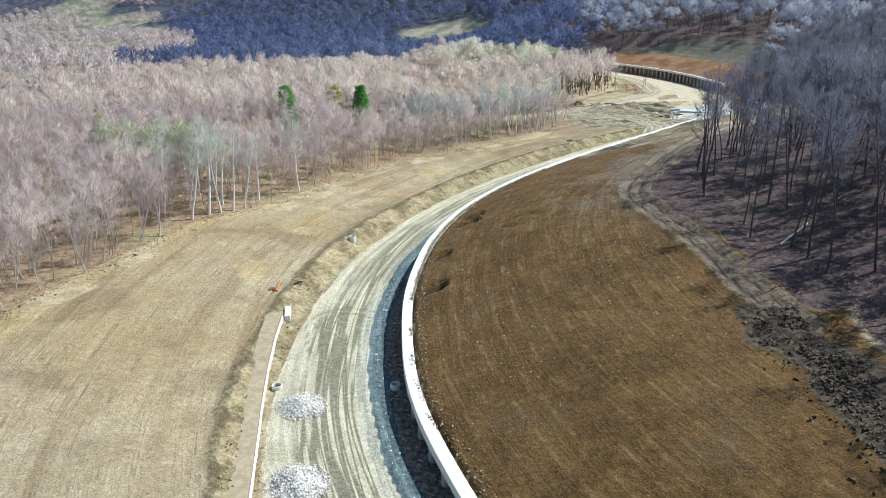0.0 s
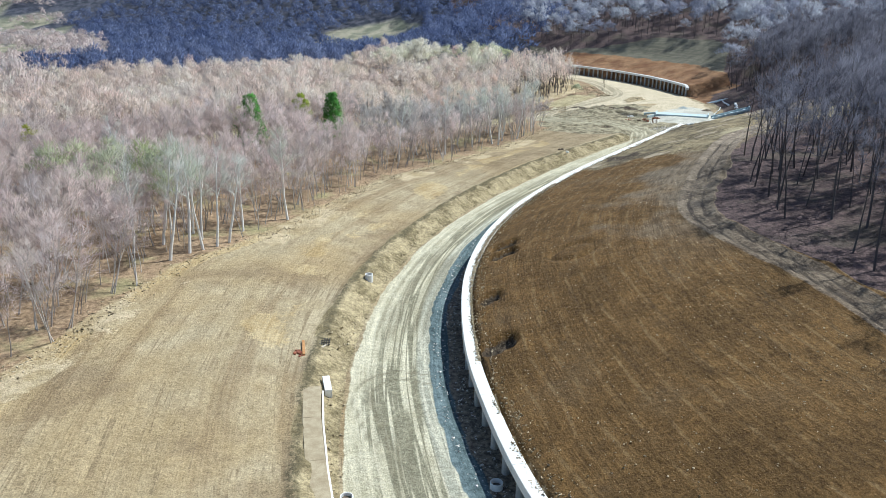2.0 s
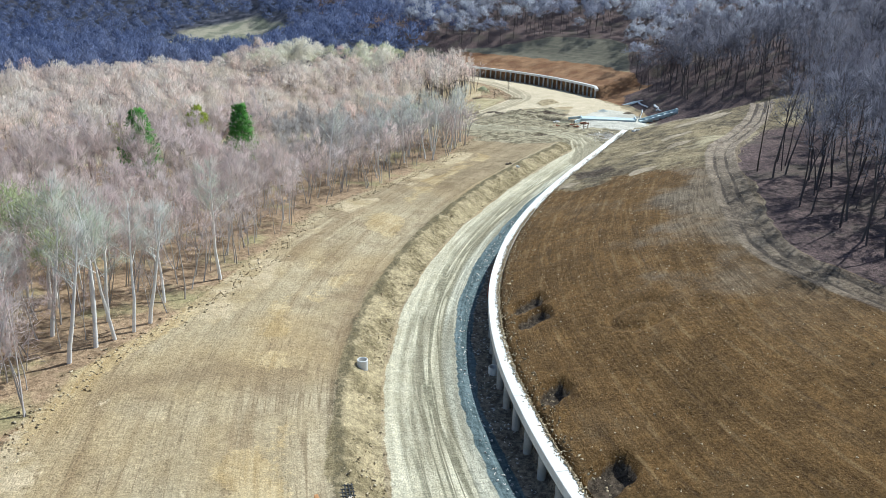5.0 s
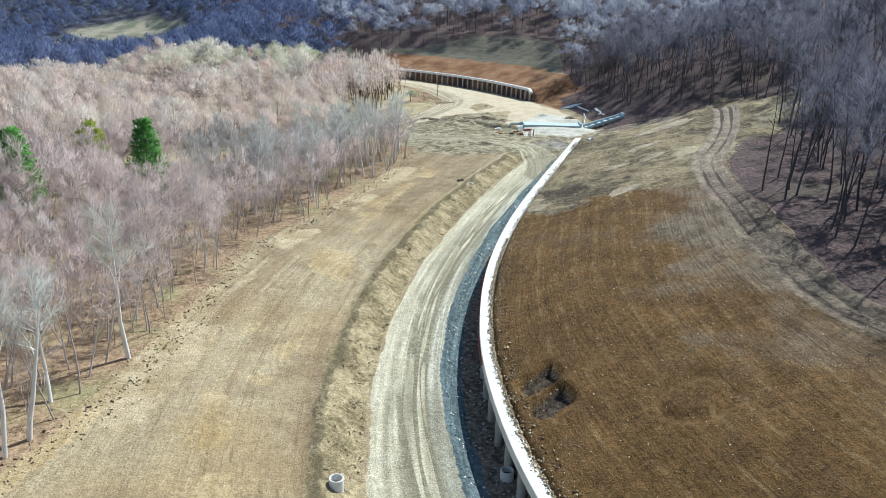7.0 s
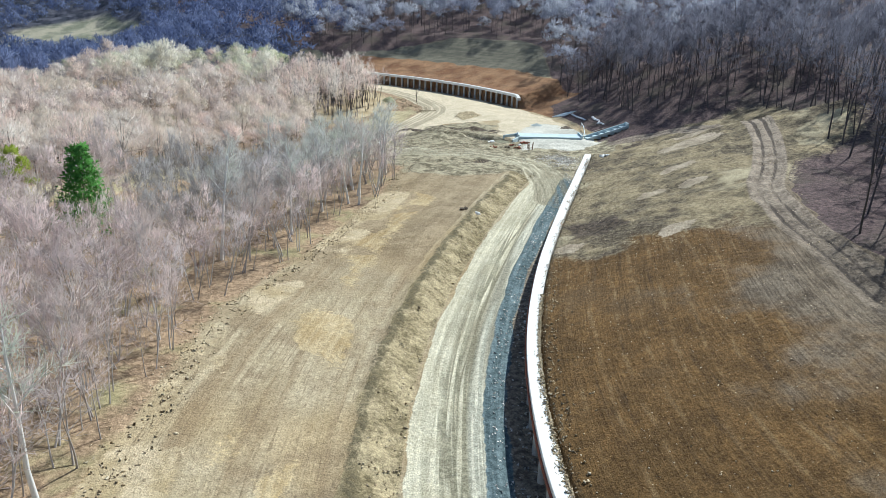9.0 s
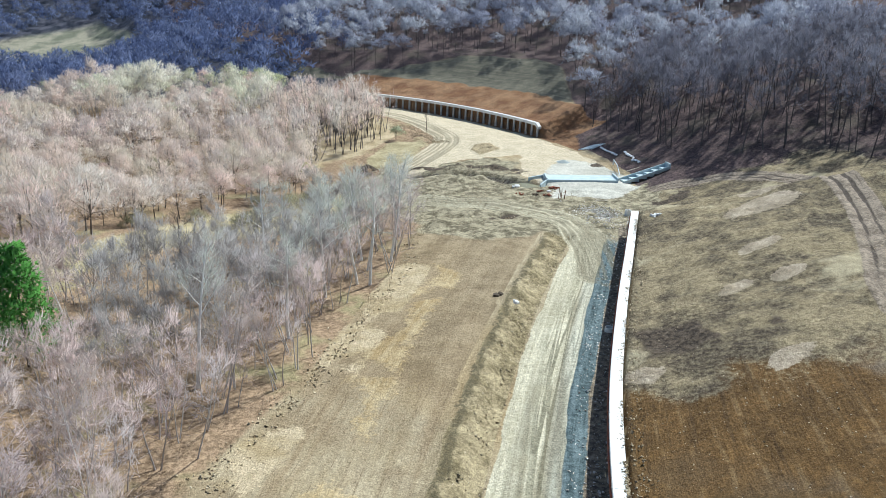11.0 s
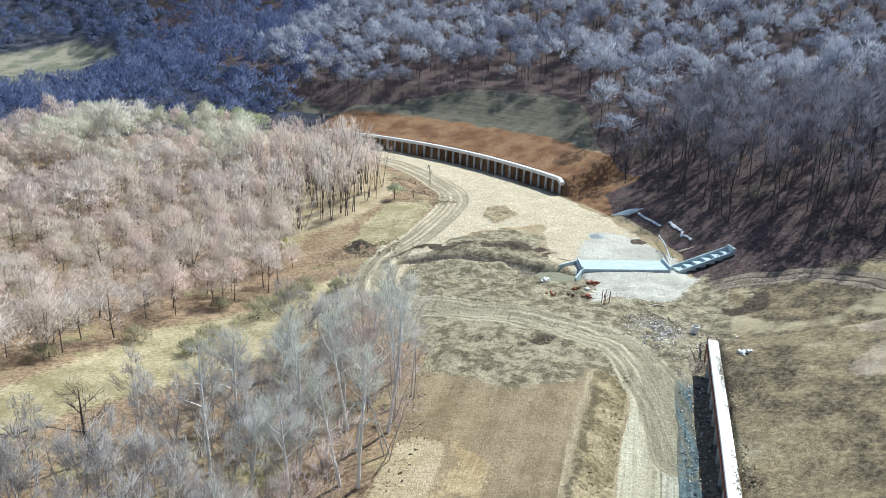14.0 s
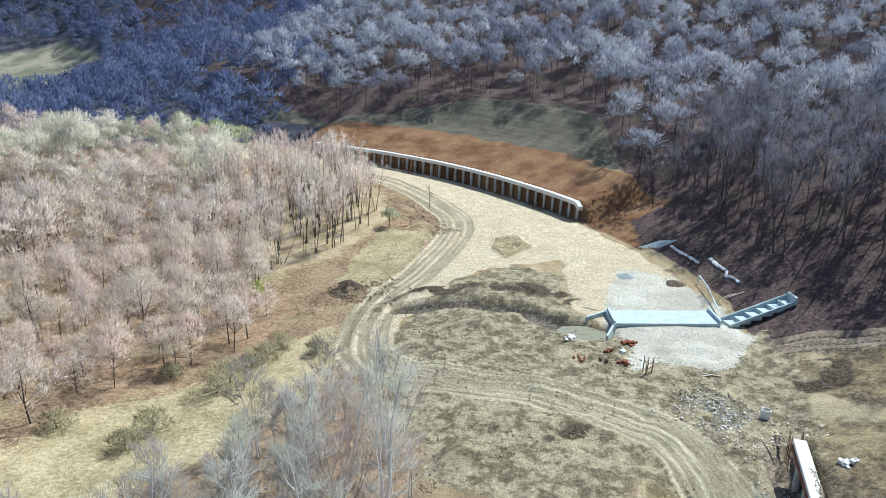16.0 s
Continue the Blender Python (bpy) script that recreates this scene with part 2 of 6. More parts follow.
def cap_z(s):
    """Top of the walls' cap beams, or of the slope's foot between them."""
    z = np.interp(s, [-60, 0, 34, 50, 97, 129, 175, 221, 229], [-2.5, -2.25, -1.8, -1.6, -0.5, 0.25, 1.6, 3.2, -0.6])
    far = np.interp(s, [FAR_A - 3, FAR_A + 1, 360, 432, 440, 600], [-0.6, 3.6, 4.0, 4.2, 1.0, 3.0])
    return np.where(s > 280, far, z)


R_NEAR = ([0, 6, 19, 27, 36, 48, 70, 150, 300, 600, 1500], [0, 1.9, 6.3, 8.5, 9.9, 10.8, 16, 44, 80, 120, 150])
R_BOWL = ([0, 4, 8, 15, 25, 33, 45, 60, 150, 300, 600, 1500], [0, 0.9, 2.0, 4.2, 8.0, 10.8, 15, 21, 50, 86, 128, 158])
R_MID = ([0, 4, 8, 15, 24, 36, 60, 150, 300, 600, 1500], [0, 1.2, 3.2, 6, 11.5, 18, 26, 54, 90, 130, 160])
R_FAR = ([0, 3, 24, 40, 55, 75, 150, 300, 600, 1500], [0, 0.3, 6.8, 14.8, 17, 24, 52, 92, 150, 180])
L_U = [-1500, -600, -300, -150, -80, -45, -30, -20, -12]
L_ROWS = [(-20, [-24, -22, -18, -10, -3.5, -1.4, -1.7, -3.0, -3.2]), (60, [-24, -22, -18, -9, -2.5, -1.2, -1.5, -2.9, -3.2]), (100, [-22, -20, -15, -5, 0.0, -1.0, -1.6, -2.8, -3.2]),
          (170, [-22, -20, -14, -5, -0.5, -2.8, -1.9, -0.9, -0.8]), (215, [-22, -20, -14, -6, -5.0, -2.4, -0.9, -0.6, -0.9]), (250, [-22, -20, -13, -8.5, -6.2, -0.9, -0.8, -0.9, -0.5]),
          (320, [-22, -20, -13, -9, -6.5, -2.4, -1.6, -1.0, -0.8]), (420, [-22, -20, -12, -8, -5, -3, -1.5, -0.6, -0.4]), (700, [-24, -24, -22, -20, -18, -15, -10, -4, 0])]


def ground_z(px, py, s=None, u=None, detail=True):
    px, py = np.atleast_1d(np.asarray(px, float)), np.atleast_1d(np.asarray(py, float))
    if s is None:
        s, u = axis_coords(px, py)
    # left: road, berm, slope, valley
    tab = np.array([np.interp(u, L_U, row) for _, row in L_ROWS])
    st = np.array([r[0] for r in L_ROWS], float)
    k = np.clip(np.searchsorted(st, s) - 1, 0, len(st) - 2)
    f = np.clip((s - st[k]) / (st[k + 1] - st[k]), 0, 1)
    f = f * f * (3 - 2 * f)
    i = np.arange(len(s))
    left = tab[k, i] * (1 - f) + tab[k + 1, i] * f
    zr, rl = road_z(s), road_left(s)
    on_road = sstep(u, rl - 3.6, rl - 0.4)
    low = left * (1 - on_road) + zr * on_road
    open_end = sstep(s, 214, 232) * (1 - sstep(s, 455, 520))
    pad = sstep(u, -32, -14)
    low = np.where(s > 200, low * (1 - open_end) + (left * (1 - pad) + zr * pad) * open_end, low)
    ditch = sstep(u, -5.0, -3.2) * (1 - sstep(s, 205, 226))
    low = low - 0.45 * ditch
    # right: field and hill
    rn, rb, rm, rf = np.interp(u, *R_NEAR), np.interp(u, *R_BOWL), np.interp(u, *R_MID), np.interp(u, *R_FAR)
    f0, f1, f2 = sstep(s, 195, 228), sstep(s, 250, 272), sstep(s, 290, 335)
    high = cap_z(s) - 0.12 + ((rn * (1 - f0) + rb * f0) * (1 - f1) + rm * f1) * (1 - f2) + rf * f2
    walled = (s < WALL_END + 4) | ((s > FAR_A - 3) & (s < FAR_B + 6))
    w = np.where(walled, sstep(u, 0.15, 0.75), sstep(u, -2.0, 2.5))
    z = low * (1 - w) + high * w
    # the far ridge
    d = py + 0.62 * px
    z = z + 200 * sstep(d, 760, 1400) * sstep(py, 520, 950)
    z = z + 130 * sstep(np.hypot(px, py - 100), 1150, 1900)
    z = z + 5 * np.exp(-((px + 4) ** 2 + (py - 815) ** 2) / 60 ** 2)
    z = z + vnoise(px, py, 140, 5, 2) * 5 * sstep(np.hypot(px - 20, py - 180), 260, 600)
    if detail:
        rough = 1 - sstep(u, rl - 0.5, rl + 0.5) * (1 - sstep(u, -5.2, -4.6)) * (1 - sstep(s, 212, 226))
        z = z + rough * (0.10 * vnoise(px, py, 3.0, 1, 2) + 0.35 * vnoise(px, py, 22, 2, 2) * sstep(np.abs(u), 8, 25))
    return z


def gz(x, y):
    return float(ground_z([x], [y])[0])


FOREST_EDGE = [(-66, 40), (-62, 72), (-59, 90), (-55, 101), (-51, 114), (-46, 128), (-39, 139), (-31, 151), (-22, 168), (-13, 186), (3, 202), (16, 218), (28, 232), (44, 256)]
RIGHT_EDGE = [(43, 40), (42, 57), (43, 68), (44, 79), (41.5, 94), (40, 106), (37.5, 119), (43, 133), (48.5, 142), (56, 151), (67, 162), (81, 174), (98, 191), (113, 206), (123, 222), (125, 236), (122, 248), (122, 259), (124, 272), (129, 300), (134, 322)]
HILL_TOP = [(146, 345), (156, 365), (156, 382), (138, 412), (118, 424), (100, 436), (82, 470)]
TRACK = [(37, 70), (35.5, 84), (33.5, 101), (31.3, 116), (33.2, 124), (36.6, 131), (42, 141), (47, 149), (55.5, 162), (64, 173), (76, 182.5), (90, 195), (104, 211), (111, 225), (113, 240), (108, 249), (101, 254), (92, 254)]
MUD_TRACK = [(58, 216), (66, 229), (70.5, 241), (68, 249), (62, 258), (54, 267), (47, 277), (48.5, 287), (58.8, 302), (73, 313), (91, 333), (95, 352), (93, 379), (80, 402)]
TURN_MARK = [(-16.2, 86), (-17.8, 93), (-16.8, 97), (-13.4, 99), (-9.6, 97.4)]
MEADOW = [(-140, 222), (-60, 232), (-15, 247), (-6, 254), (7, 261), (15, 263), (23, 266), (36, 275), (46, 284), (46, 296), (37, 294), (28, 288), (19, 285), (7, 284), (-3, 275), (-16, 263), (-60, 250), (-140, 240)]


# ---- ground sheet ----
def axis_steps(bands, far, grow=1.13):
    """Grid lines: even within each band, then wider and wider."""
    mid = [v for (a, step), (b, _) in zip(bands, bands[1:]) for v in np.arange(a, b - 0.3 * step, step)] + [bands[-1][0]]
    up, d, v = [], bands[-2][1], mid[-1]
    while v < far:
        d *= grow
        v += d
        up.append(v)
    down, d, v = [], bands[0][1], mid[0]
    while v > -far:
        d *= grow
        v -= d
        down.append(v)
    return np.array(down[::-1] + mid + up)


def build_ground():
    xs, ys = axis_steps([(-110, 2.2), (-62, 0.52), (128, 1.7), (192, 0)], 2600), axis_steps([(44, 0.56), (330, 1.6), (445, 0)], 3000)
    ys = ys[ys > -400]
    gx, gy = np.meshgrid(xs, ys)
    px, py = gx.ravel(), gy.ravel()
    s, u = axis_coords(px, py)
    rl = road_left(s)
    wob = vnoise(px, py, 6, 3)
    wob2 = vnoise(px, py, 25, 4)
    end = sstep(s, 210, 228)
    road = sstep(u + 0.5 * wob, rl - 0.3, rl + 0.3) * (1 - sstep(u + 0.4 * wob, -5.2, -4.6)) * (1 - sstep(s, 232, 250)) * (s < 300)
    gravel = sstep(u + 0.3 * wob, -5.3, -4.9) * (1 - sstep(u + 0.6 * wob, -2.9, -2.1)) * (1 - sstep(s, 200, 232))
    ditch = sstep(u + 0.6 * wob, -3.2, -2.4) * (1 - sstep(u, 0.3, 0.8)) * (1 - sstep(s, 218, 232))
    bank = sstep(u + wob, rl - 5.4, rl - 4.4) * (1 - sstep(u, rl - 0.7, rl - 0.1)) * (1 - sstep(s, 212, 224)) * (s < 300)
    left_forest = in_poly(px + 2 * wob, py + 2 * wob, FOREST_EDGE + [(60, 262), (46, 283), (60, 305), (86, 330), (97, 348), (92, 380), (80, 405), (60, 420), (20, 470), (-60, 560), (-260, 620), (-900, 500), (-900, 40)], 2.5)
    meadow = in_poly(px + 3 * wob, py + 3 * wob, MEADOW, 4)
    lawn = in_poly(px + 3 * wob, py + 3 * vnoise(px, py, 5, 45), [(52, 312), (62, 306), (74, 318), (84, 334), (76, 340), (62, 328)], 3)
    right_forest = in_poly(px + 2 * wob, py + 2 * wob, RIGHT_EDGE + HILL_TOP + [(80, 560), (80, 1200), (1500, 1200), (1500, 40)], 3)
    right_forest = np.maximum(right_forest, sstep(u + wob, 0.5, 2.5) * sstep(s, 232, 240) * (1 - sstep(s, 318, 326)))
    field = (u > 0.6) * (s < 232) * (1 - right_forest)
    rough = in_poly(px + 4 * wob, py + 4 * wob, [(26, 182), (39, 173), (48, 170), (53, 162), (62, 170), (75, 178), (110, 190), (130, 230), (95, 255), (70, 240), (48, 202)], 8) * (u > 0.6)
    track, td, ts = near_line(px + 0.6 * wob, py + 0.6 * wob, TRACK, 2.6, 0.8)
    right_forest = np.maximum(right_forest, sstep(td + 1.5 * wob, 2.4, 4.0) * (u > 18) * (s < 236) * (s > 20))
    field = field * (1 - right_forest)
    soil, _, _ = near_line(px + 2 * wob, py + 2 * wob, [(37, 40), (37, 54), (36.5, 64), (34, 72)], 3.2, 1.5)
    spoil, _, _ = near_line(px + 2 * wob, py + 2 * wob, [(86, 283), (82, 292), (74, 297), (64, 300), (56, 299)], 2.6, 1.8)
    spoil = np.maximum(spoil, np.maximum(1 - sstep(np.hypot((px - 54) / 6, (py - 311) / 4) + 0.4 * wob, 0.6, 1.1), 1 - sstep(np.hypot((px - 100) / 7, (py - 243) / 4) + 0.6 * wob, 0.5, 1.1)))
    spoil = np.maximum(spoil, 1 - sstep(np.hypot((px - 59) / 6, (py - 248) / 2.2) + 0.5 * wob, 0.5, 1.1))
    dark_patch, _, _ = near_line(px + 2 * wob, py + 2 * wob, [(36, 188), (44, 185), (49, 181.5), (55, 178)], 3.4, 2.0)
    sand = in_poly(px + 2.4 * wob, py + 2.4 * vnoise(px, py, 6, 91), [(44, 284), (63, 309), (84, 327), (95, 345), (93, 368), (84, 392), (70, 412), (50, 440), (60, 452), (80, 430), (98, 402), (110, 376), (116, 352), (119, 328), (117, 306), (112, 285), (103, 268),
                                                    (86, 272), (84, 282), (92, 292), (98, 302), (88, 306), (72, 303), (57, 291), (50, 280)], 1.0)
    isle = in_poly(px + 0.6 * wob, py + 0.6 * wob, [(89, 309), (97, 311), (99, 320), (94, 321), (90, 316)], 0.8)
    pad = in_poly(px + 2.5 * wob, py + 2.5 * vnoise(px, py, 5, 44), [(80, 258), (92, 252), (104, 258), (106, 264), (112, 284), (104, 292), (92, 280), (86, 272)], 2.0)
    mud = in_poly(px + 3.5 * wob, py + 3.5 * vnoise(px, py, 7, 92), [(40, 250), (47, 238), (55, 233), (62, 236), (68, 232), (76, 228), (88, 236), (99, 246), (106, 258), (84, 264), (84, 284), (92, 296), (88, 305), (72, 302), (57, 290), (50, 282), (44, 268)], 2.5)
    rust = (s > 318) * (s < 440) * sstep(u, -1.6, -0.8) * (1 - sstep(u + 2 * wob, 17, 20)) + in_poly(px, py, [(118, 300), (126, 312), (128, 326), (121, 326)], 2.0)
    hillfield = (s > 318) * (s < 470) * sstep(u + 2 * wob, 17, 20) * (1 - right_forest)
    grove = in_poly(px + 2 * wob, py + 2 * wob, [(44, 330), (60, 330), (80, 348), (88, 372), (78, 398), (58, 404), (42, 372)], 4)
    edge_path, _, _ = near_line(px + 0.5 * wob, py + 0.5 * wob, [(x + 2.5, y - 1.5) for x, y in FOREST_EDGE[:-1]], 3.2, 1.0)
    clearing = in_poly(px + 4 * wob2, py + 4 * wob2, [(-75, 800), (-50, 735), (10, 715), (45, 735), (48, 815), (20, 885), (-22, 892), (-55, 872)], 10)
    valley = in_poly(px + 8 * wob2, py + 8 * wob2, [(-128, 275), (-165, 420), (-215, 560), (-225, 690), (-260, 800), (-500, 1250), (-1200, 1250), (-1200, 260)], 20) * sstep(wob2 + 0.4 * wob, -0.5, 0.1)

    pale = np.zeros_like(px)
    for cx, cy, rx, ry in ((86.6, 210, 9, 4.5), (95, 217, 6, 4), (63, 186.3, 3.5, 1.8), (57, 189, 3.2, 1.6), (70, 196, 5, 2), (46, 171, 4, 2), (36, 181, 3, 2.5), (27, 183, 3, 1.5)):
        pale = np.maximum(pale, 1 - sstep(np.hypot((px - cx + 2 * wob) / rx, (py - cy + 2 * wob2) / ry), 0.55, 1.1))
    ochre, _, _ = near_line(px + 1.5 * wob, py + 1.5 * wob, [(-30, 105), (-26, 125), (-20, 147), (-6.6, 169), (9.4, 198), (24, 216), (38, 230)], 3.4, 2.4)
    orange, _, _ = near_line(px + wob, py + wob, [(-57, 70), (-55, 90), (-53, 104), (-49, 122), (-40, 138), (-28, 156)], 2.6, 1.6)
    ochre = np.maximum(ochre * sstep(vnoise(px, py, 9, 61, 3), -0.2, 0.4), orange)

    z = ground_z(px, py, s, u)
    # wheel ruts along the road and the tracks, furrows on the worked slopes, clods on the bank
    rl2 = rl - u
    rut = np.zeros_like(px)
    for off, wd in ((2.9, 0.55), (4.5, 0.6), (5.5, 0.5), (6.6, 0.6), (1.6, 0.5), (7.9, 0.5)):
        c = -rl2 - off - 0.7 * vnoise(s, s * 0, 26, int(off * 7), 2)
        rut += np.exp(-(c / wd) ** 2) * (0.6 + 0.4 * vnoise(s, s * 0, 15, 3, 2))
    z -= 0.14 * rut * road
    z += 0.30 * bank * vnoise(s, u * 0.35, 1.5, 8, 2) + 0.10 * ditch * vnoise(px, py, 1.6, 9, 1)
    tr_rut = track * (np.exp(-((np.abs(td) - 0.95) / 0.38) ** 2) + 0.6 * np.exp(-((td - 1.9 - 0.6 * wob2) / 0.3) ** 2)) * (0.8 + 0.4 * vnoise(px, py, 7, 22, 2))
    z += 0.25 * np.exp(-((np.abs(td) - 2.4) / 0.5) ** 2) * (u > 18) * (s < 240) - 0.26 * tr_rut
    z += 0.30 * mud * vnoise(px, py, 3.6, 11, 2) + 0.14 * mud * vnoise(px, py, 1.8, 12, 1)
    z += 0.5 * isle + 0.3 * (isle + rough * 0.5) * vnoise(px, py, 1.6, 13, 2)
    z += 0.25 * soil * vnoise(px, py, 1.4, 14, 2) + 0.4 * rough * vnoise(px, py, 4.5, 16, 3)
    plain_slope = (u < rl - 6) * (1 - left_forest) * (s < 222)
    lane = vnoise(u * 1.0, s * 0.02, 2.6, 17, 2)
    z += 0.10 * plain_slope * lane + 0.06 * plain_slope * vnoise(px, py, 2.4, 47, 1)
    z += 0.07 * field * vnoise(u, s * 0.03, 2.2, 19, 1)
    z += 0.03 * field * np.sin(u * 2 * math.pi / 2.4 + 0.8 * wob)
    mt, mtd, mts = near_line(px + 0.5 * wob, py + 0.5 * wob, MUD_TRACK, 4.4, 1.2)
    mrut = np.zeros_like(px)
    for off, wd in ((-3.3, 0.5), (-2.0, 0.55), (-0.5, 0.5), (0.8, 0.55), (2.3, 0.55), (3.5, 0.5)):
        mrut += np.exp(-((mtd - off - 0.5 * vnoise(mts, mts * 0, 18, int(off * 10) + 90, 2)) / wd) ** 2)
    mrut *= mt * (0.85 + 0.35 * vnoise(px, py, 9, 21, 2))
    z -= 0.24 * mrut
    tm, tmd, _ = near_line(px, py, TURN_MARK, 1.6, 0.2)
    rut = np.maximum(rut, tm * np.exp(-((np.abs(tmd) - 0.95) / 0.32) ** 2))
    # crest of the berm
    z += 0.35 * np.exp(-((u - (rl - 4.6)) / 0.9) ** 2) * (s < 215) * (s > -60)
    # pits dug in the field behind the wall
    pit = np.zeros_like(px)
    for cx, cy, rx, ry, dep in ((5.3, 130.9, 2.3, 1.5, 1.3), (4.3, 127.0, 2.3, 1.6, 1.4), (-0.3, 111.6, 1.5, 1.4, 1.3), (-1.4, 98.4, 2.2, 1.7, 1.4), (33, 70.3, 1.2, 1.2, 0.6)):
        e = np.abs((px - cx) / rx) ** 3 + np.abs((py - cy - 0.25 * (px - cx)) / ry) ** 3
        e = 1 - sstep(e + 0.2 * vnoise(px, py, 2.5, 46, 1), 0.6, 1.3)
        z -= dep * e
        pit = np.maximum(pit, 0.9 * e)
    # ring-shaped scrape
    e = np.hypot((px - 12.8) / 3.0, (py - 118.3) / 2.7)
    z -= 0.55 * np.exp(-((e - 1) / 0.22) ** 2) * (0.7 + 0.5 * wob)
    # stream trench below the culvert
    tren, tdist, _ = near_line(px + 0.7 * wob, py + 0.7 * wob, STREAM, 2.6, 1.3)
    z -= 1.9 * tren
    # heaps of spoil
    for cx, cy, rx, ry, h in HEAPS:
        e = np.hypot((px - cx) / rx, (py - cy) / ry)
        z += h * np.maximum(0, 1 - e) * (1 + 0.4 * vnoise(px, py, 1.3, 15, 2))

    nx, ny = len(xs), len(ys)
    me = bpy.data.meshes.new("ground")
    idx = np.arange(nx * ny).reshape(ny, nx)
    quads = np.stack([idx[:-1, :-1], idx[:-1, 1:], idx[1:, 1:], idx[1:, :-1]], -1).reshape(-1, 4)
    me.vertices.add(nx * ny)
    me.vertices.foreach_set("co", np.stack([px, py, z], -1).ravel().astype(np.float32))
    me.loops.add(quads.size)
    me.loops.foreach_set("vertex_index", quads.ravel().astype(np.int32))
    me.polygons.add(len(quads))
    me.polygons.foreach_set("loop_start", np.arange(0, quads.size, 4, dtype=np.int32))
    me.polygons.foreach_set("use_smooth", np.ones(len(quads), bool))
    me.update()
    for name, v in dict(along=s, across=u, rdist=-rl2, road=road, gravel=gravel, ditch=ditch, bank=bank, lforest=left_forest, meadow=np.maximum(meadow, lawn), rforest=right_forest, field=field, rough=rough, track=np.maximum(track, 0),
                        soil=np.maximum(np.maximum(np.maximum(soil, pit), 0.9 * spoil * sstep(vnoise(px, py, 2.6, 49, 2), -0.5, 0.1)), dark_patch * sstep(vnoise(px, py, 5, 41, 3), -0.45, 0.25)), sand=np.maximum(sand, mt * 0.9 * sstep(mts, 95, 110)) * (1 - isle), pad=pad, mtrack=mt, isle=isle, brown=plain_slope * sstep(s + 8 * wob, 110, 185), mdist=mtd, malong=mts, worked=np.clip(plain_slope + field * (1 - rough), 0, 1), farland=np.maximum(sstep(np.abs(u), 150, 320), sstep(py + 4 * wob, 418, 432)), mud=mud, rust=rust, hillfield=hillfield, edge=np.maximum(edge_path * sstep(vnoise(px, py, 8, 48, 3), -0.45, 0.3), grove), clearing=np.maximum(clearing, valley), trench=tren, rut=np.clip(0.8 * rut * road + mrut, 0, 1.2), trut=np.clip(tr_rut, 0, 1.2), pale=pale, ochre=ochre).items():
        a = me.attributes.new(name, "FLOAT", "POINT")
        a.data.foreach_set("value", np.asarray(v, np.float32))
    me.materials.append(ground_material())
    ob = new("ground", me)
    return tagged(ob, "bare graded earth with road, tilled slopes and leaf litter", "ground", kind="structure")


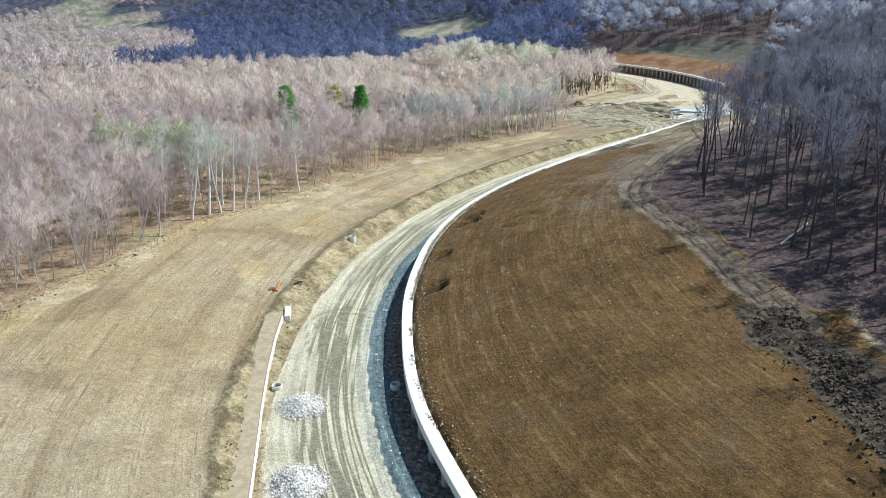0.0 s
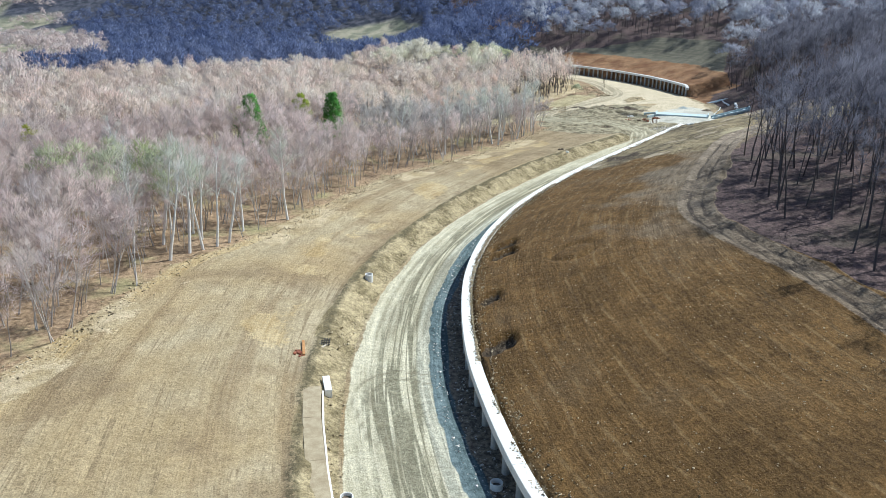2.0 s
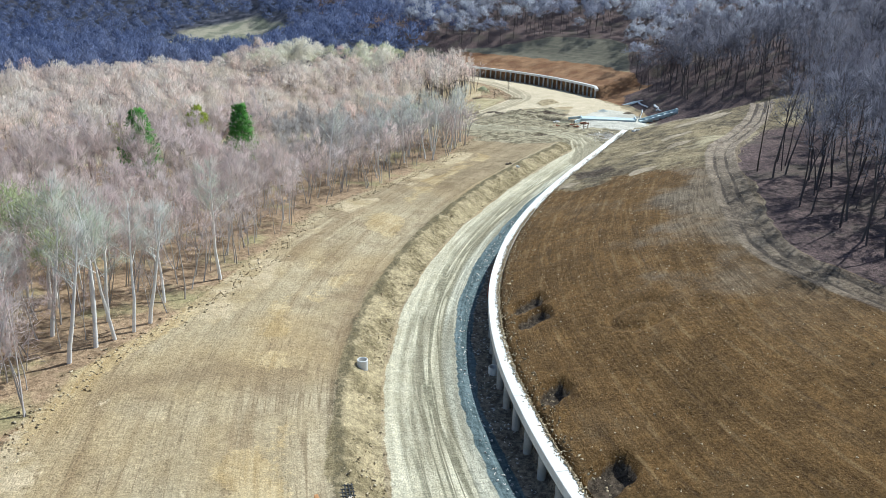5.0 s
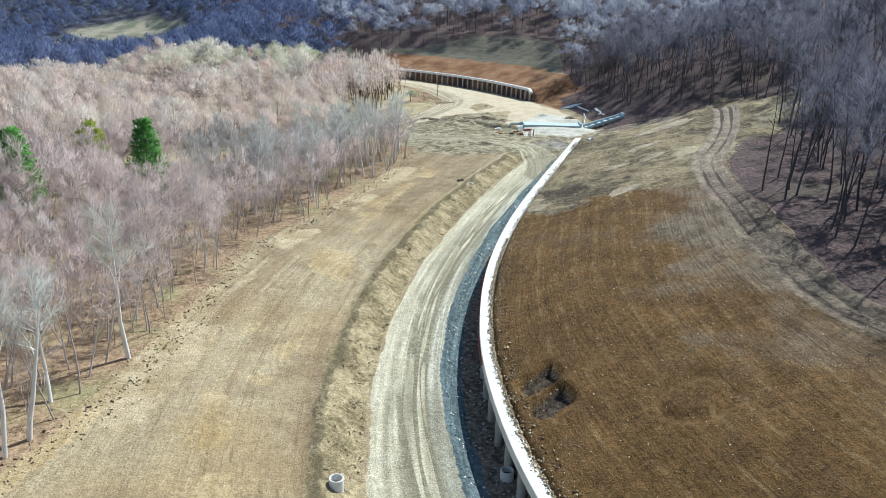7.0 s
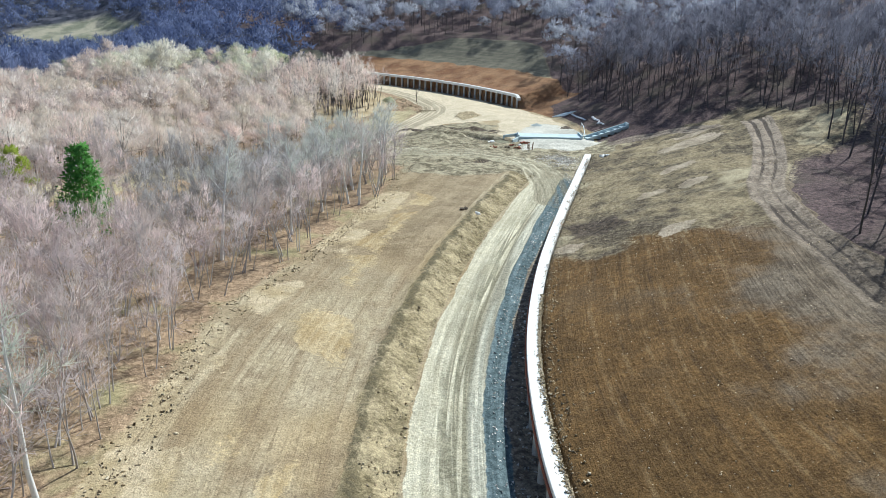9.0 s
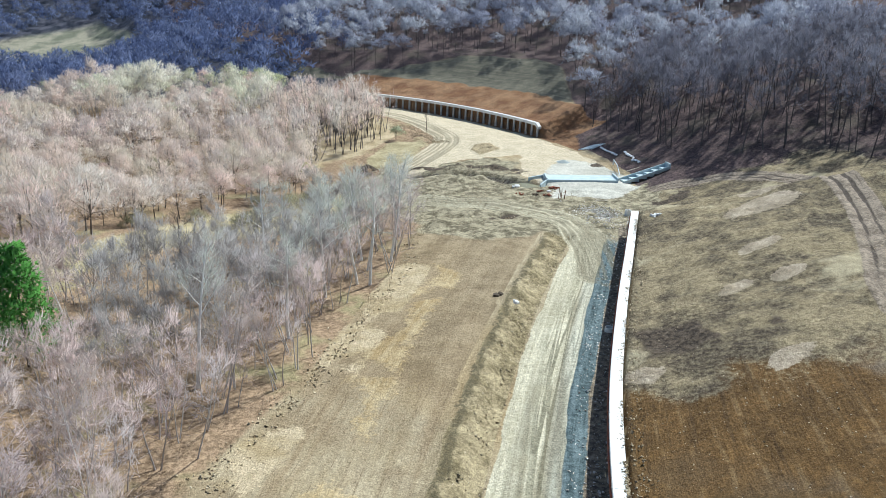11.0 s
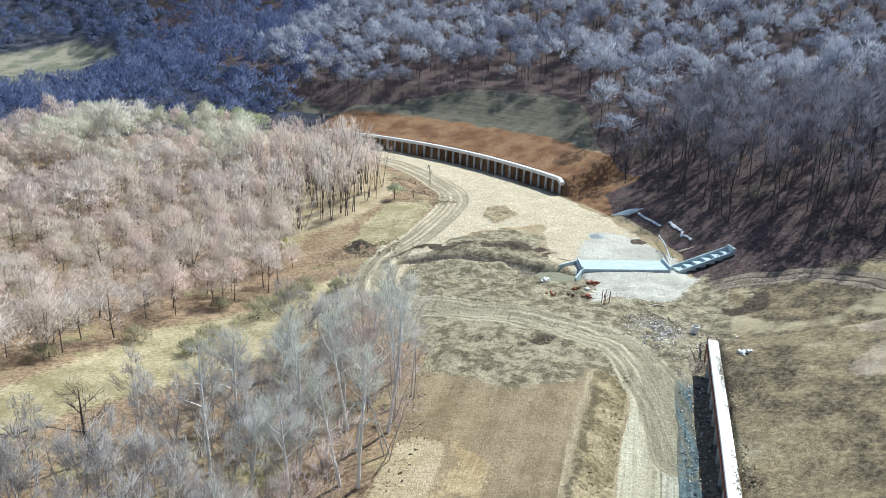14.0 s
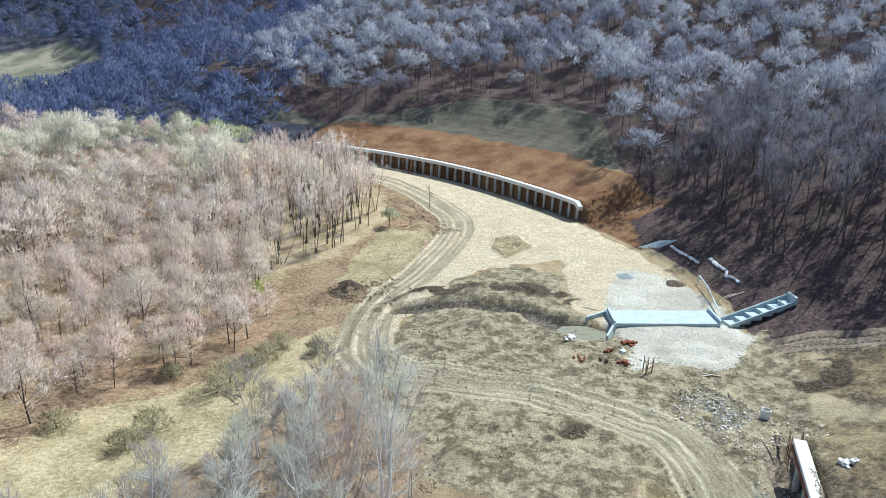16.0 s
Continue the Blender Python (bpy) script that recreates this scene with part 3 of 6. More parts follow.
def ground_material():
    m, nt, bsdf = mat_new("earth", 0.95)
    geo = nt.nodes.new("ShaderNodeNewGeometry").outputs["Position"]
    big, mid_n, fine, grit = n_noise(nt, 0.03, 3, coord=geo), n_noise(nt, 0.25, 5, 0.65, coord=geo), n_noise(nt, 1.6, 5, 0.7, coord=geo), n_noise(nt, 6.0, 4, 0.75, coord=geo)
    comb = nt.nodes.new("ShaderNodeCombineXYZ")
    nt.links.new(n_math(nt, "MULTIPLY", n_attr(nt, "along"), 0.05), comb.inputs[0])
    nt.links.new(n_attr(nt, "across"), comb.inputs[1])
    streak = n_noise(nt, 1.3, 4, 0.65, coord=comb.outputs[0])
    streak2 = n_noise(nt, 3.4, 3, 0.6, coord=comb.outputs[0])

    def two(c1, c2, f, lo=0.35, hi=0.65):
        return n_mix(nt, n_step(nt, f, lo, hi), c1, c2)

    def zone(name, lo=0.35, hi=0.65, k=0.5):
        v = n_math(nt, "ADD", n_attr(nt, name), n_math(nt, "MULTIPLY", n_math(nt, "SUBTRACT", fine, 0.5), k))
        return n_step(nt, v, lo, hi)

    patch = n_noise(nt, 0.09, 4, 0.6, coord=geo)
    clay = n_mix(nt, 0.5, two((0.36, 0.285, 0.165), (0.50, 0.415, 0.27), mid_n), n_mix(nt, 0.35, two((0.30, 0.23, 0.13), (0.50, 0.42, 0.28), n_noise(nt, 0.45, 5, 0.7, coord=comb.outputs[0])), two((0.30, 0.23, 0.13), (0.50, 0.42, 0.28), fine, 0.3, 0.7)))
    clay = n_mix(nt, n_step(nt, big, 0.42, 0.62), clay, n_mix(nt, 0.5, clay, (0.40, 0.28, 0.13)))
    clay = n_mix(nt, n_math(nt, "MULTIPLY", n_step(nt, patch, 0.5, 0.66), 0.6), clay, (0.23, 0.165, 0.095))
    clay = n_mix(nt, n_math(nt, "MULTIPLY", n_step(nt, n_noise(nt, 0.28, 4, 0.6, coord=comb.outputs[0]), 0.5, 0.66), 0.65), clay, (0.25, 0.175, 0.095))
    clay = n_mix(nt, n_math(nt, "MULTIPLY", n_step(nt, streak2, 0.6, 0.7), 0.5), clay, (0.19, 0.14, 0.085))
    seam = n_math(nt, "ABSOLUTE", n_math(nt, "SUBTRACT", n_noise(nt, 0.5, 2, 0.5, coord=comb.outputs[0]), 0.5))
    seam = n_math(nt, "MULTIPLY", n_math(nt, "SUBTRACT", 1.0, n_step(nt, seam, 0.006, 0.022)), n_step(nt, mid_n, 0.45, 0.6))
    clay = n_mix(nt, n_math(nt, "MULTIPLY", seam, 0.6), clay, (0.20, 0.145, 0.08))
    brownc = n_mix(nt, 0.5, two((0.20, 0.145, 0.08), (0.36, 0.275, 0.165), mid_n), two((0.16, 0.115, 0.065), (0.40, 0.315, 0.195), n_mix(nt, 0.6, n_noise(nt, 0.45, 5, 0.7, coord=comb.outputs[0]), patch), 0.4, 0.6))
    col = n_mix(nt, n_math(nt, "MULTIPLY", zone("brown", k=1.0), 0.8), clay, brownc)
    col = n_mix(nt, n_math(nt, "MULTIPLY", zone("ochre", k=1.3), 0.7), col, two((0.40, 0.285, 0.13), (0.56, 0.44, 0.25), n_mix(nt, 0.5, mid_n, streak), 0.4, 0.6))
    # far ground painted dark blue-grey, standing in for shaded woods
    far_wood_shade = two((0.035, 0.04, 0.055), (0.10, 0.10, 0.125), n_noise(nt, 0.09, 4, 0.7, coord=geo), 0.38, 0.62)
    col = n_mix(nt, zone("farland"), col, far_wood_shade)
    litter = n_mix(nt, 0.5, two((0.24, 0.16, 0.09), (0.46, 0.32, 0.19), mid_n), two((0.12, 0.08, 0.05), (0.44, 0.32, 0.21), fine))
    litter = n_mix(nt, n_math(nt, "MULTIPLY", n_step(nt, n_noise(nt, 0.12, 3, coord=geo), 0.5, 0.7), 0.55), litter, (0.36, 0.35, 0.17))
    col = n_mix(nt, zone("lforest"), col, litter)
    col = n_mix(nt, zone("edge", k=1.6), col, two((0.38, 0.295, 0.165), (0.54, 0.44, 0.285), mid_n))
    # reddish-brown leaf litter on the right, with tree shade darkened into its colour
    shaded_litter_r = n_mix(nt, 0.5, two((0.065, 0.045, 0.042), (0.14, 0.095, 0.088), mid_n), two((0.03, 0.024, 0.024), (0.19, 0.13, 0.12), fine))
    shaded_litter_r = n_mix(nt, n_math(nt, "MULTIPLY", n_step(nt, patch, 0.5, 0.66), 0.5), shaded_litter_r, (0.10, 0.088, 0.06))
    col = n_mix(nt, zone("rforest"), col, shaded_litter_r)
    grass = n_mix(nt, 0.5, two((0.37, 0.30, 0.165), (0.56, 0.465, 0.29), mid_n, 0.4, 0.6), two((0.22, 0.195, 0.09), (0.54, 0.46, 0.28), n_mix(nt, 0.5, fine, patch), 0.4, 0.6))
    col = n_mix(nt, zone("meadow", k=1.2), col, grass)
    col = n_mix(nt, zone("clearing"), col, two((0.17, 0.175, 0.12), (0.34, 0.31, 0.225), n_noise(nt, 0.05, 4, coord=geo), 0.4, 0.6))
    fieldc = n_mix(nt, 0.5, two((0.11, 0.062, 0.02), (0.26, 0.15, 0.055), n_mix(nt, 0.5, mid_n, patch), 0.4, 0.6), n_mix(nt, 0.5, two((0.08, 0.049, 0.02), (0.23, 0.145, 0.064), streak2, 0.35, 0.65), two((0.07, 0.044, 0.019), (0.24, 0.155, 0.07), fine)))
    fieldc = n_mix(nt, n_math(nt, "MULTIPLY", n_step(nt, patch, 0.5, 0.7), 0.55), fieldc, (0.13, 0.095, 0.06))
    fieldc = n_mix(nt, n_step(nt, grit, 0.63, 0.72), fieldc, (0.32, 0.25, 0.16))
    fieldc = n_mix(nt, 1.0, fieldc, (0.82, 0.77, 0.64), "MULTIPLY")
    wander = n_math(nt, "MULTIPLY", n_noise(nt, 0.05, 2, coord=geo), 9.0)
    ridge = n_step(nt, n_math(nt, "SINE", n_math(nt, "ADD", n_math(nt, "MULTIPLY", n_attr(nt, "across"), 2.7), wander)), 0.72, 1.0)
    fieldc = n_mix(nt, n_math(nt, "MULTIPLY", n_math(nt, "MULTIPLY", ridge, n_step(nt, mid_n, 0.42, 0.62)), 0.35), fieldc, (0.29, 0.205, 0.105))
    fieldc = n_mix(nt, n_math(nt, "MULTIPLY", n_step(nt, n_noise(nt, 1.0, 4, 0.7, coord=comb.outputs[0]), 0.56, 0.66), 0.5), fieldc, (0.065, 0.04, 0.018))
    grey = n_math(nt, "MULTIPLY", n_step(nt, n_math(nt, "ADD", n_attr(nt, "across"), n_math(nt, "MULTIPLY", n_math(nt, "SUBTRACT", patch, 0.5), 45.0)), 19.0, 30.0), n_step(nt, n_attr(nt, "along"), 60.0, 105.0))
    fieldc = n_mix(nt, n_math(nt, "MULTIPLY", grey, 0.75), fieldc, two((0.11, 0.09, 0.066), (0.25, 0.205, 0.15), n_mix(nt, 0.5, mid_n, streak2), 0.4, 0.6))
    col = n_mix(nt, zone("field"), col, fieldc)
    roughc = two((0.06, 0.042, 0.027), (0.35, 0.275, 0.155), n_mix(nt, 0.5, mid_n, patch), 0.42, 0.57)
    roughc = n_mix(nt, 0.4, roughc, two((0.07, 0.055, 0.04), (0.34, 0.285, 0.175), fine))
    roughc = n_mix(nt, n_step(nt, n_noise(nt, 0.06, 4, coord=geo), 0.56, 0.64), roughc, (0.42, 0.355, 0.225))
    col = n_mix(nt, zone("rough", k=0.9), col, roughc)
    col = n_mix(nt, n_math(nt, "MULTIPLY", zone("pale", k=1.3), 0.8), col, two((0.34, 0.275, 0.19), (0.52, 0.43, 0.32), mid_n))
    col = n_mix(nt, n_math(nt, "MULTIPLY", zone("track"), 0.85), col, two((0.10, 0.077, 0.057), (0.25, 0.20, 0.145), n_mix(nt, 0.5, fine, mid_n), 0.4, 0.6))
    col = n_mix(nt, n_math(nt, "MULTIPLY", n_math(nt, "MULTIPLY", zone("track"), n_step(nt, n_attr(nt, "along"), 130.0, 175.0)), 0.8), col, two((0.22, 0.175, 0.13), (0.40, 0.325, 0.245), n_mix(nt, 0.5, fine, mid_n), 0.4, 0.6))
    col = n_mix(nt, n_math(nt, "MULTIPLY", zone("trut", k=0.7), 0.85), col, (0.06, 0.047, 0.038))
    col = n_mix(nt, zone("hillfield"), col, two((0.10, 0.095, 0.068), (0.20, 0.18, 0.13), n_mix(nt, 0.5, mid_n, streak)))
    rustc = n_mix(nt, 0.5, two((0.19, 0.085, 0.038), (0.34, 0.17, 0.075), mid_n), two((0.13, 0.068, 0.036), (0.36, 0.235, 0.13), n_noise(nt, 0.12, 4, coord=geo)))
    col = n_mix(nt, zone("rust"), col, rustc)
    col = n_mix(nt, zone("bank", k=0.9), col, n_mix(nt, 0.5, two((0.20, 0.155, 0.08), (0.46, 0.37, 0.205), fine), two((0.13, 0.105, 0.055), (0.50, 0.41, 0.25), mid_n, 0.4, 0.6)))
    # shadow at the berm's edge, painted as a dark broken line
    crest = n_math(nt, "ABSOLUTE", n_math(nt, "ADD", n_math(nt, "ADD", n_attr(nt, "rdist"), 4.5), n_math(nt, "MULTIPLY", n_math(nt, "SUBTRACT", mid_n, 0.5), 3.0)))
    crest = n_math(nt, "MULTIPLY", n_math(nt, "SUBTRACT", 1.0, n_step(nt, crest, 0.25, 0.75)), n_math(nt, "MULTIPLY", n_step(nt, fine, 0.4, 0.55), n_math(nt, "SUBTRACT", 1.0, n_step(nt, n_attr(nt, "along"), 205.0, 220.0))))
    col = n_mix(nt, n_math(nt, "MULTIPLY", crest, 0.85), col, (0.09, 0.075, 0.042))
    roadc = n_mix(nt, 0.28, two((0.54, 0.485, 0.33), (0.70, 0.645, 0.47), n_mix(nt, 0.4, mid_n, patch), 0.4, 0.6), two((0.26, 0.23, 0.155), (0.68, 0.63, 0.48), streak, 0.4, 0.6))
    lane = nt.nodes.new("ShaderNodeCombineXYZ")
    nt.links.new(n_math(nt, "MULTIPLY", n_attr(nt, "along"), 0.035), lane.inputs[0])
    nt.links.new(n_attr(nt, "across"), lane.inputs[1])

    def tyre_lines(scale, width, spread, where):
        """Thin winding lines along the road."""
        v = n_math(nt, "ABSOLUTE", n_math(nt, "SUBTRACT", n_noise(nt, scale, spread, 0.5, coord=where), 0.5))
        return n_math(nt, "SUBTRACT", 1.0, n_step(nt, v, width * 0.35, width))

    busy = n_step(nt, n_math(nt, "ADD", n_attr(nt, "rdist"), n_math(nt, "MULTIPLY", n_math(nt, "SUBTRACT", patch, 0.5), 9.0)), 1.6, 4.0)
    tyres = n_math(nt, "MULTIPLY", n_math(nt, "MAXIMUM", tyre_lines(0.62, 0.075, 1.0, lane.outputs[0]), tyre_lines(1.0, 0.07, 1.5, lane.outputs[0])), n_math(nt, "ADD", n_math(nt, "MULTIPLY", busy, 0.85), 0.12))
    tyres = n_math(nt, "MULTIPLY", tyres, n_step(nt, n_math(nt, "ADD", fine, n_math(nt, "MULTIPLY", mid_n, 0.6)), 0.42, 0.75))
    roadc = n_mix(nt, tyres, roadc, two((0.19, 0.175, 0.115), (0.30, 0.275, 0.185), fine))
    wet = n_mix(nt, n_step(nt, fine, 0.4, 0.6), (0.48, 0.47, 0.38), (0.60, 0.585, 0.48))
    roadc = n_mix(nt, n_math(nt, "MULTIPLY", n_step(nt, n_attr(nt, "across"), -6.9, -6.4), 0.5), roadc, wet)
    col = n_mix(nt, zone("road", k=0.7), col, roadc)
    mudc = n_mix(nt, 0.5, two((0.22, 0.185, 0.11), (0.40, 0.345, 0.225), mid_n), two((0.10, 0.08, 0.045), (0.42, 0.365, 0.245), fine))
    comb3 = nt.nodes.new("ShaderNodeCombineXYZ")
    nt.links.new(n_math(nt, "MULTIPLY", n_attr(nt, "malong"), 0.05), comb3.inputs[0])
    nt.links.new(n_attr(nt, "mdist"), comb3.inputs[1])
    drag = n_noise(nt, 1.0, 5, 0.7, coord=comb3.outputs[0])
    churn = n_noise(nt, 0.5, 5, 0.7, coord=geo)
    mudc = n_mix(nt, 0.5, mudc, two((0.08, 0.066, 0.04), (0.48, 0.42, 0.28), churn, 0.42, 0.58))
    col = n_mix(nt, zone("mud", k=0.8), col, mudc)
    col = n_mix(nt, n_math(nt, "MULTIPLY", zone("mtrack", k=0.8), 0.8), col, n_mix(nt, 0.45, two((0.46, 0.41, 0.275), (0.62, 0.56, 0.40), fine), two((0.19, 0.16, 0.095), (0.64, 0.58, 0.42), drag, 0.43, 0.57)))
    col = n_mix(nt, zone("sand", k=0.4), col, n_mix(nt, 0.4, two((0.54, 0.45, 0.30), (0.68, 0.58, 0.41), mid_n), two((0.40, 0.33, 0.21), (0.66, 0.57, 0.42), fine)))
    col = n_mix(nt, zone("pad", k=1.3), col, n_mix(nt, 0.5, two((0.50, 0.48, 0.40), (0.66, 0.63, 0.54), mid_n), two((0.34, 0.32, 0.26), (0.66, 0.63, 0.54), patch)))
    col = n_mix(nt, zone("soil", k=1.2), col, two((0.04, 0.03, 0.021), (0.125, 0.095, 0.066), fine))
    col = n_mix(nt, zone("isle", k=0.5), col, two((0.26, 0.20, 0.11), (0.48, 0.39, 0.24), fine))
    col = n_mix(nt, zone("gravel", k=0.5), col, n_mix(nt, 0.5, two((0.07, 0.105, 0.11), (0.19, 0.245, 0.25), fine), two((0.04, 0.06, 0.065), (0.16, 0.205, 0.215), streak, 0.42, 0.58)))
    col = n_mix(nt, zone("ditch", k=0.9), col, two((0.12, 0.095, 0.07), (0.34, 0.28, 0.20), fine))
    col = n_mix(nt, zone("trench", k=0.9), col, two((0.09, 0.075, 0.06), (0.24, 0.21, 0.16), fine))
    col = n_mix(nt, n_math(nt, "MULTIPLY", n_step(nt, n_math(nt, "ADD", n_attr(nt, "rut"), n_math(nt, "MULTIPLY", n_math(nt, "SUBTRACT", fine, 0.5), 0.5)), 0.3, 0.7), 0.55), col, (0.19, 0.165, 0.105))
    hsv = nt.nodes.new("ShaderNodeHueSaturation")
    nt.links.new(n_math(nt, "ADD", n_math(nt, "ADD", n_math(nt, "MULTIPLY", grit, 1.9), n_math(nt, "MULTIPLY", fine, 0.9)), -0.4), hsv.inputs["Value"])
    nt.links.new(col, hsv.inputs["Color"])
    nt.links.new(hsv.outputs["Color"], bsdf.inputs["Base Color"])
    relief = n_math(nt, "ADD", n_math(nt, "MULTIPLY", fine, 0.7), n_math(nt, "MULTIPLY", grit, 0.3))
    worked = n_attr(nt, "worked")
    relief = n_math(nt, "ADD", relief, n_math(nt, "MULTIPLY", n_math(nt, "MULTIPLY", streak2, 0.25), worked))
    relief = n_math(nt, "ADD", relief, n_math(nt, "MULTIPLY", n_math(nt, "MULTIPLY", drag, 0.9), n_attr(nt, "mtrack")))
    n_bump(nt, bsdf, relief, 1.0, 0.34)
    return m


STREAM = [(82, 271), (79, 275.5), (75, 285.5), (68, 292), (60, 296)]
HEAPS = [(55, 312.5, 3.6, 3.0, 2.2), (50, 309.5, 3.5, 2.4, 1.4), (58, 308, 3, 2.0, 1.0), (45, 305, 3, 2.5, 0.8), (66.6, 281.2, 5.5, 3.0, 1.3), (73.5, 281, 3.5, 2.4, 1.0), (65, 301.5, 5, 1.8, 1.2), (74, 296, 5, 2.2, 1.3), (82, 291, 4, 2.0, 1.2),
         (88, 300, 4, 1.6, 0.8), (62, 250, 5, 1.4, 0.5), (54, 254, 3, 2, 0.6), (46, 250, 4, 3, 0.7), (85, 352, 3, 6, 1.1), (84, 338, 3, 4, 0.9), (70, 322, 4, 2.0, 0.9)]
ground = build_ground()


# ---- mesh helpers ----
def part(name, bm, material, parent=None, label="", smooth=False):
    me = bpy.data.meshes.new(name)
    bm.to_mesh(me)
    bm.free()
    me.materials.append(material)
    if smooth:
        me.polygons.foreach_set("use_smooth", np.ones(len(me.polygons), bool))
    ob = new(name, me)
    ob.parent = parent
    return tagged(ob, label) if label else ob


def mesh_np(name, verts, faces, material, tone=None, normals=None):
    """A mesh from arrays: triangles, or quads; crowns carry the normals of their rounded outline."""
    me = bpy.data.meshes.new(name)
    n = faces.shape[1]
    me.vertices.add(len(verts))
    me.vertices.foreach_set("co", verts.astype(np.float32).ravel())
    me.loops.add(faces.size)
    me.loops.foreach_set("vertex_index", faces.astype(np.int32).ravel())
    me.polygons.add(len(faces))
    me.polygons.foreach_set("loop_start", np.arange(0, faces.size, n, dtype=np.int32))
    me.update()
    if tone is not None:
        a = me.attributes.new("tone", "FLOAT", "POINT")
        a.data.foreach_set("value", tone.astype(np.float32))
    if normals is not None:
        me.polygons.foreach_set("use_smooth", np.ones(len(faces), bool))
        a = me.attributes.new("custom_normal", "FLOAT_VECTOR", "POINT")
        a.data.foreach_set("vector", normals.astype(np.float32).ravel())
    me.materials.append(material)
    return me


def box(bm, sx, sy, sz, m=Matrix(), bevel=0.0):
    r = bmesh.ops.create_cube(bm, size=1, matrix=m @ Matrix.Diagonal((sx, sy, sz, 1)))
    if bevel:
        bmesh.ops.bevel(bm, geom=list({e for v in r["verts"] for e in v.link_edges}), offset=bevel, segments=1, affect="EDGES")


def tube(bm, p, q, r1, r2, sides=8):
    p, q = Vector(p), Vector(q)
    m = Matrix.Translation((p + q) / 2) @ (q - p).to_track_quat("Z", "Y").to_matrix().to_4x4()
    bmesh.ops.create_cone(bm, cap_ends=True, segments=sides, radius1=r1, radius2=r2, depth=(q - p).length, matrix=m)


# ---- trees ----
class TreeShape:
    """Bare tree built of tapering triangular tubes and thin twig blades."""

    def __init__(self, seed):
        self.rng = np.random.default_rng(seed)
        self.v, self.f, self.tv, self.tf, self.tn = [], [], [], [], []

    def limb(self, pts, r0, r1, sides):
        base, n = len(self.v), len(pts)
        for i, p in enumerate(pts):
            d = pts[min(i + 1, n - 1)] - pts[max(i - 1, 0)]
            d = d / (np.linalg.norm(d) + 1e-9)
            a = np.cross(d, (0.3, 1, 0.1))
            a /= np.linalg.norm(a) + 1e-9
            b = np.cross(d, a)
            r = r0 + (r1 - r0) * i / (n - 1)
            for k in range(sides):
                t = 2 * math.pi * k / sides
                self.v.append(p + r * (a * math.cos(t) + b * math.sin(t)))
        for i in range(n - 1):
            for k in range(sides):
                a, b = base + i * sides + k, base + i * sides + (k + 1) % sides
                self.f.append((a, b, b + sides, a + sides))

    def path(self, p, d, length, n, wander, up=0.0):
        out, p, d = [p], p.copy(), d / np.linalg.norm(d)
        for _ in range(n):
            d = d + self.rng.normal(0, wander, 3) + (0, 0, up)
            d /= np.linalg.norm(d)
            p = p + d * length / n
            out.append(p)
        return out

    def twig(self, p, d, length, width, out=None):
        a = np.cross(d, self.rng.normal(0, 1, 3) if out is None else out + self.rng.normal(0, 0.25, 3))
        a *= width / 2 / (np.linalg.norm(a) + 1e-9)
        way = np.cross(a, d) if out is None else np.asarray(out, float) + (0, 0, 0.3)
        self.tn += [way / (np.linalg.norm(way) + 1e-9)] * 3
        i = len(self.tv)
        self.tv += [p - a, p + a, p + d * length]
        self.tf.append((i, i + 1, i + 2))

    def arrays(self):
        return np.array(self.v).reshape(-1, 3), np.array(self.f, int).reshape(-1, 4), np.array(self.tv), np.array(self.tf), np.array(self.tn)


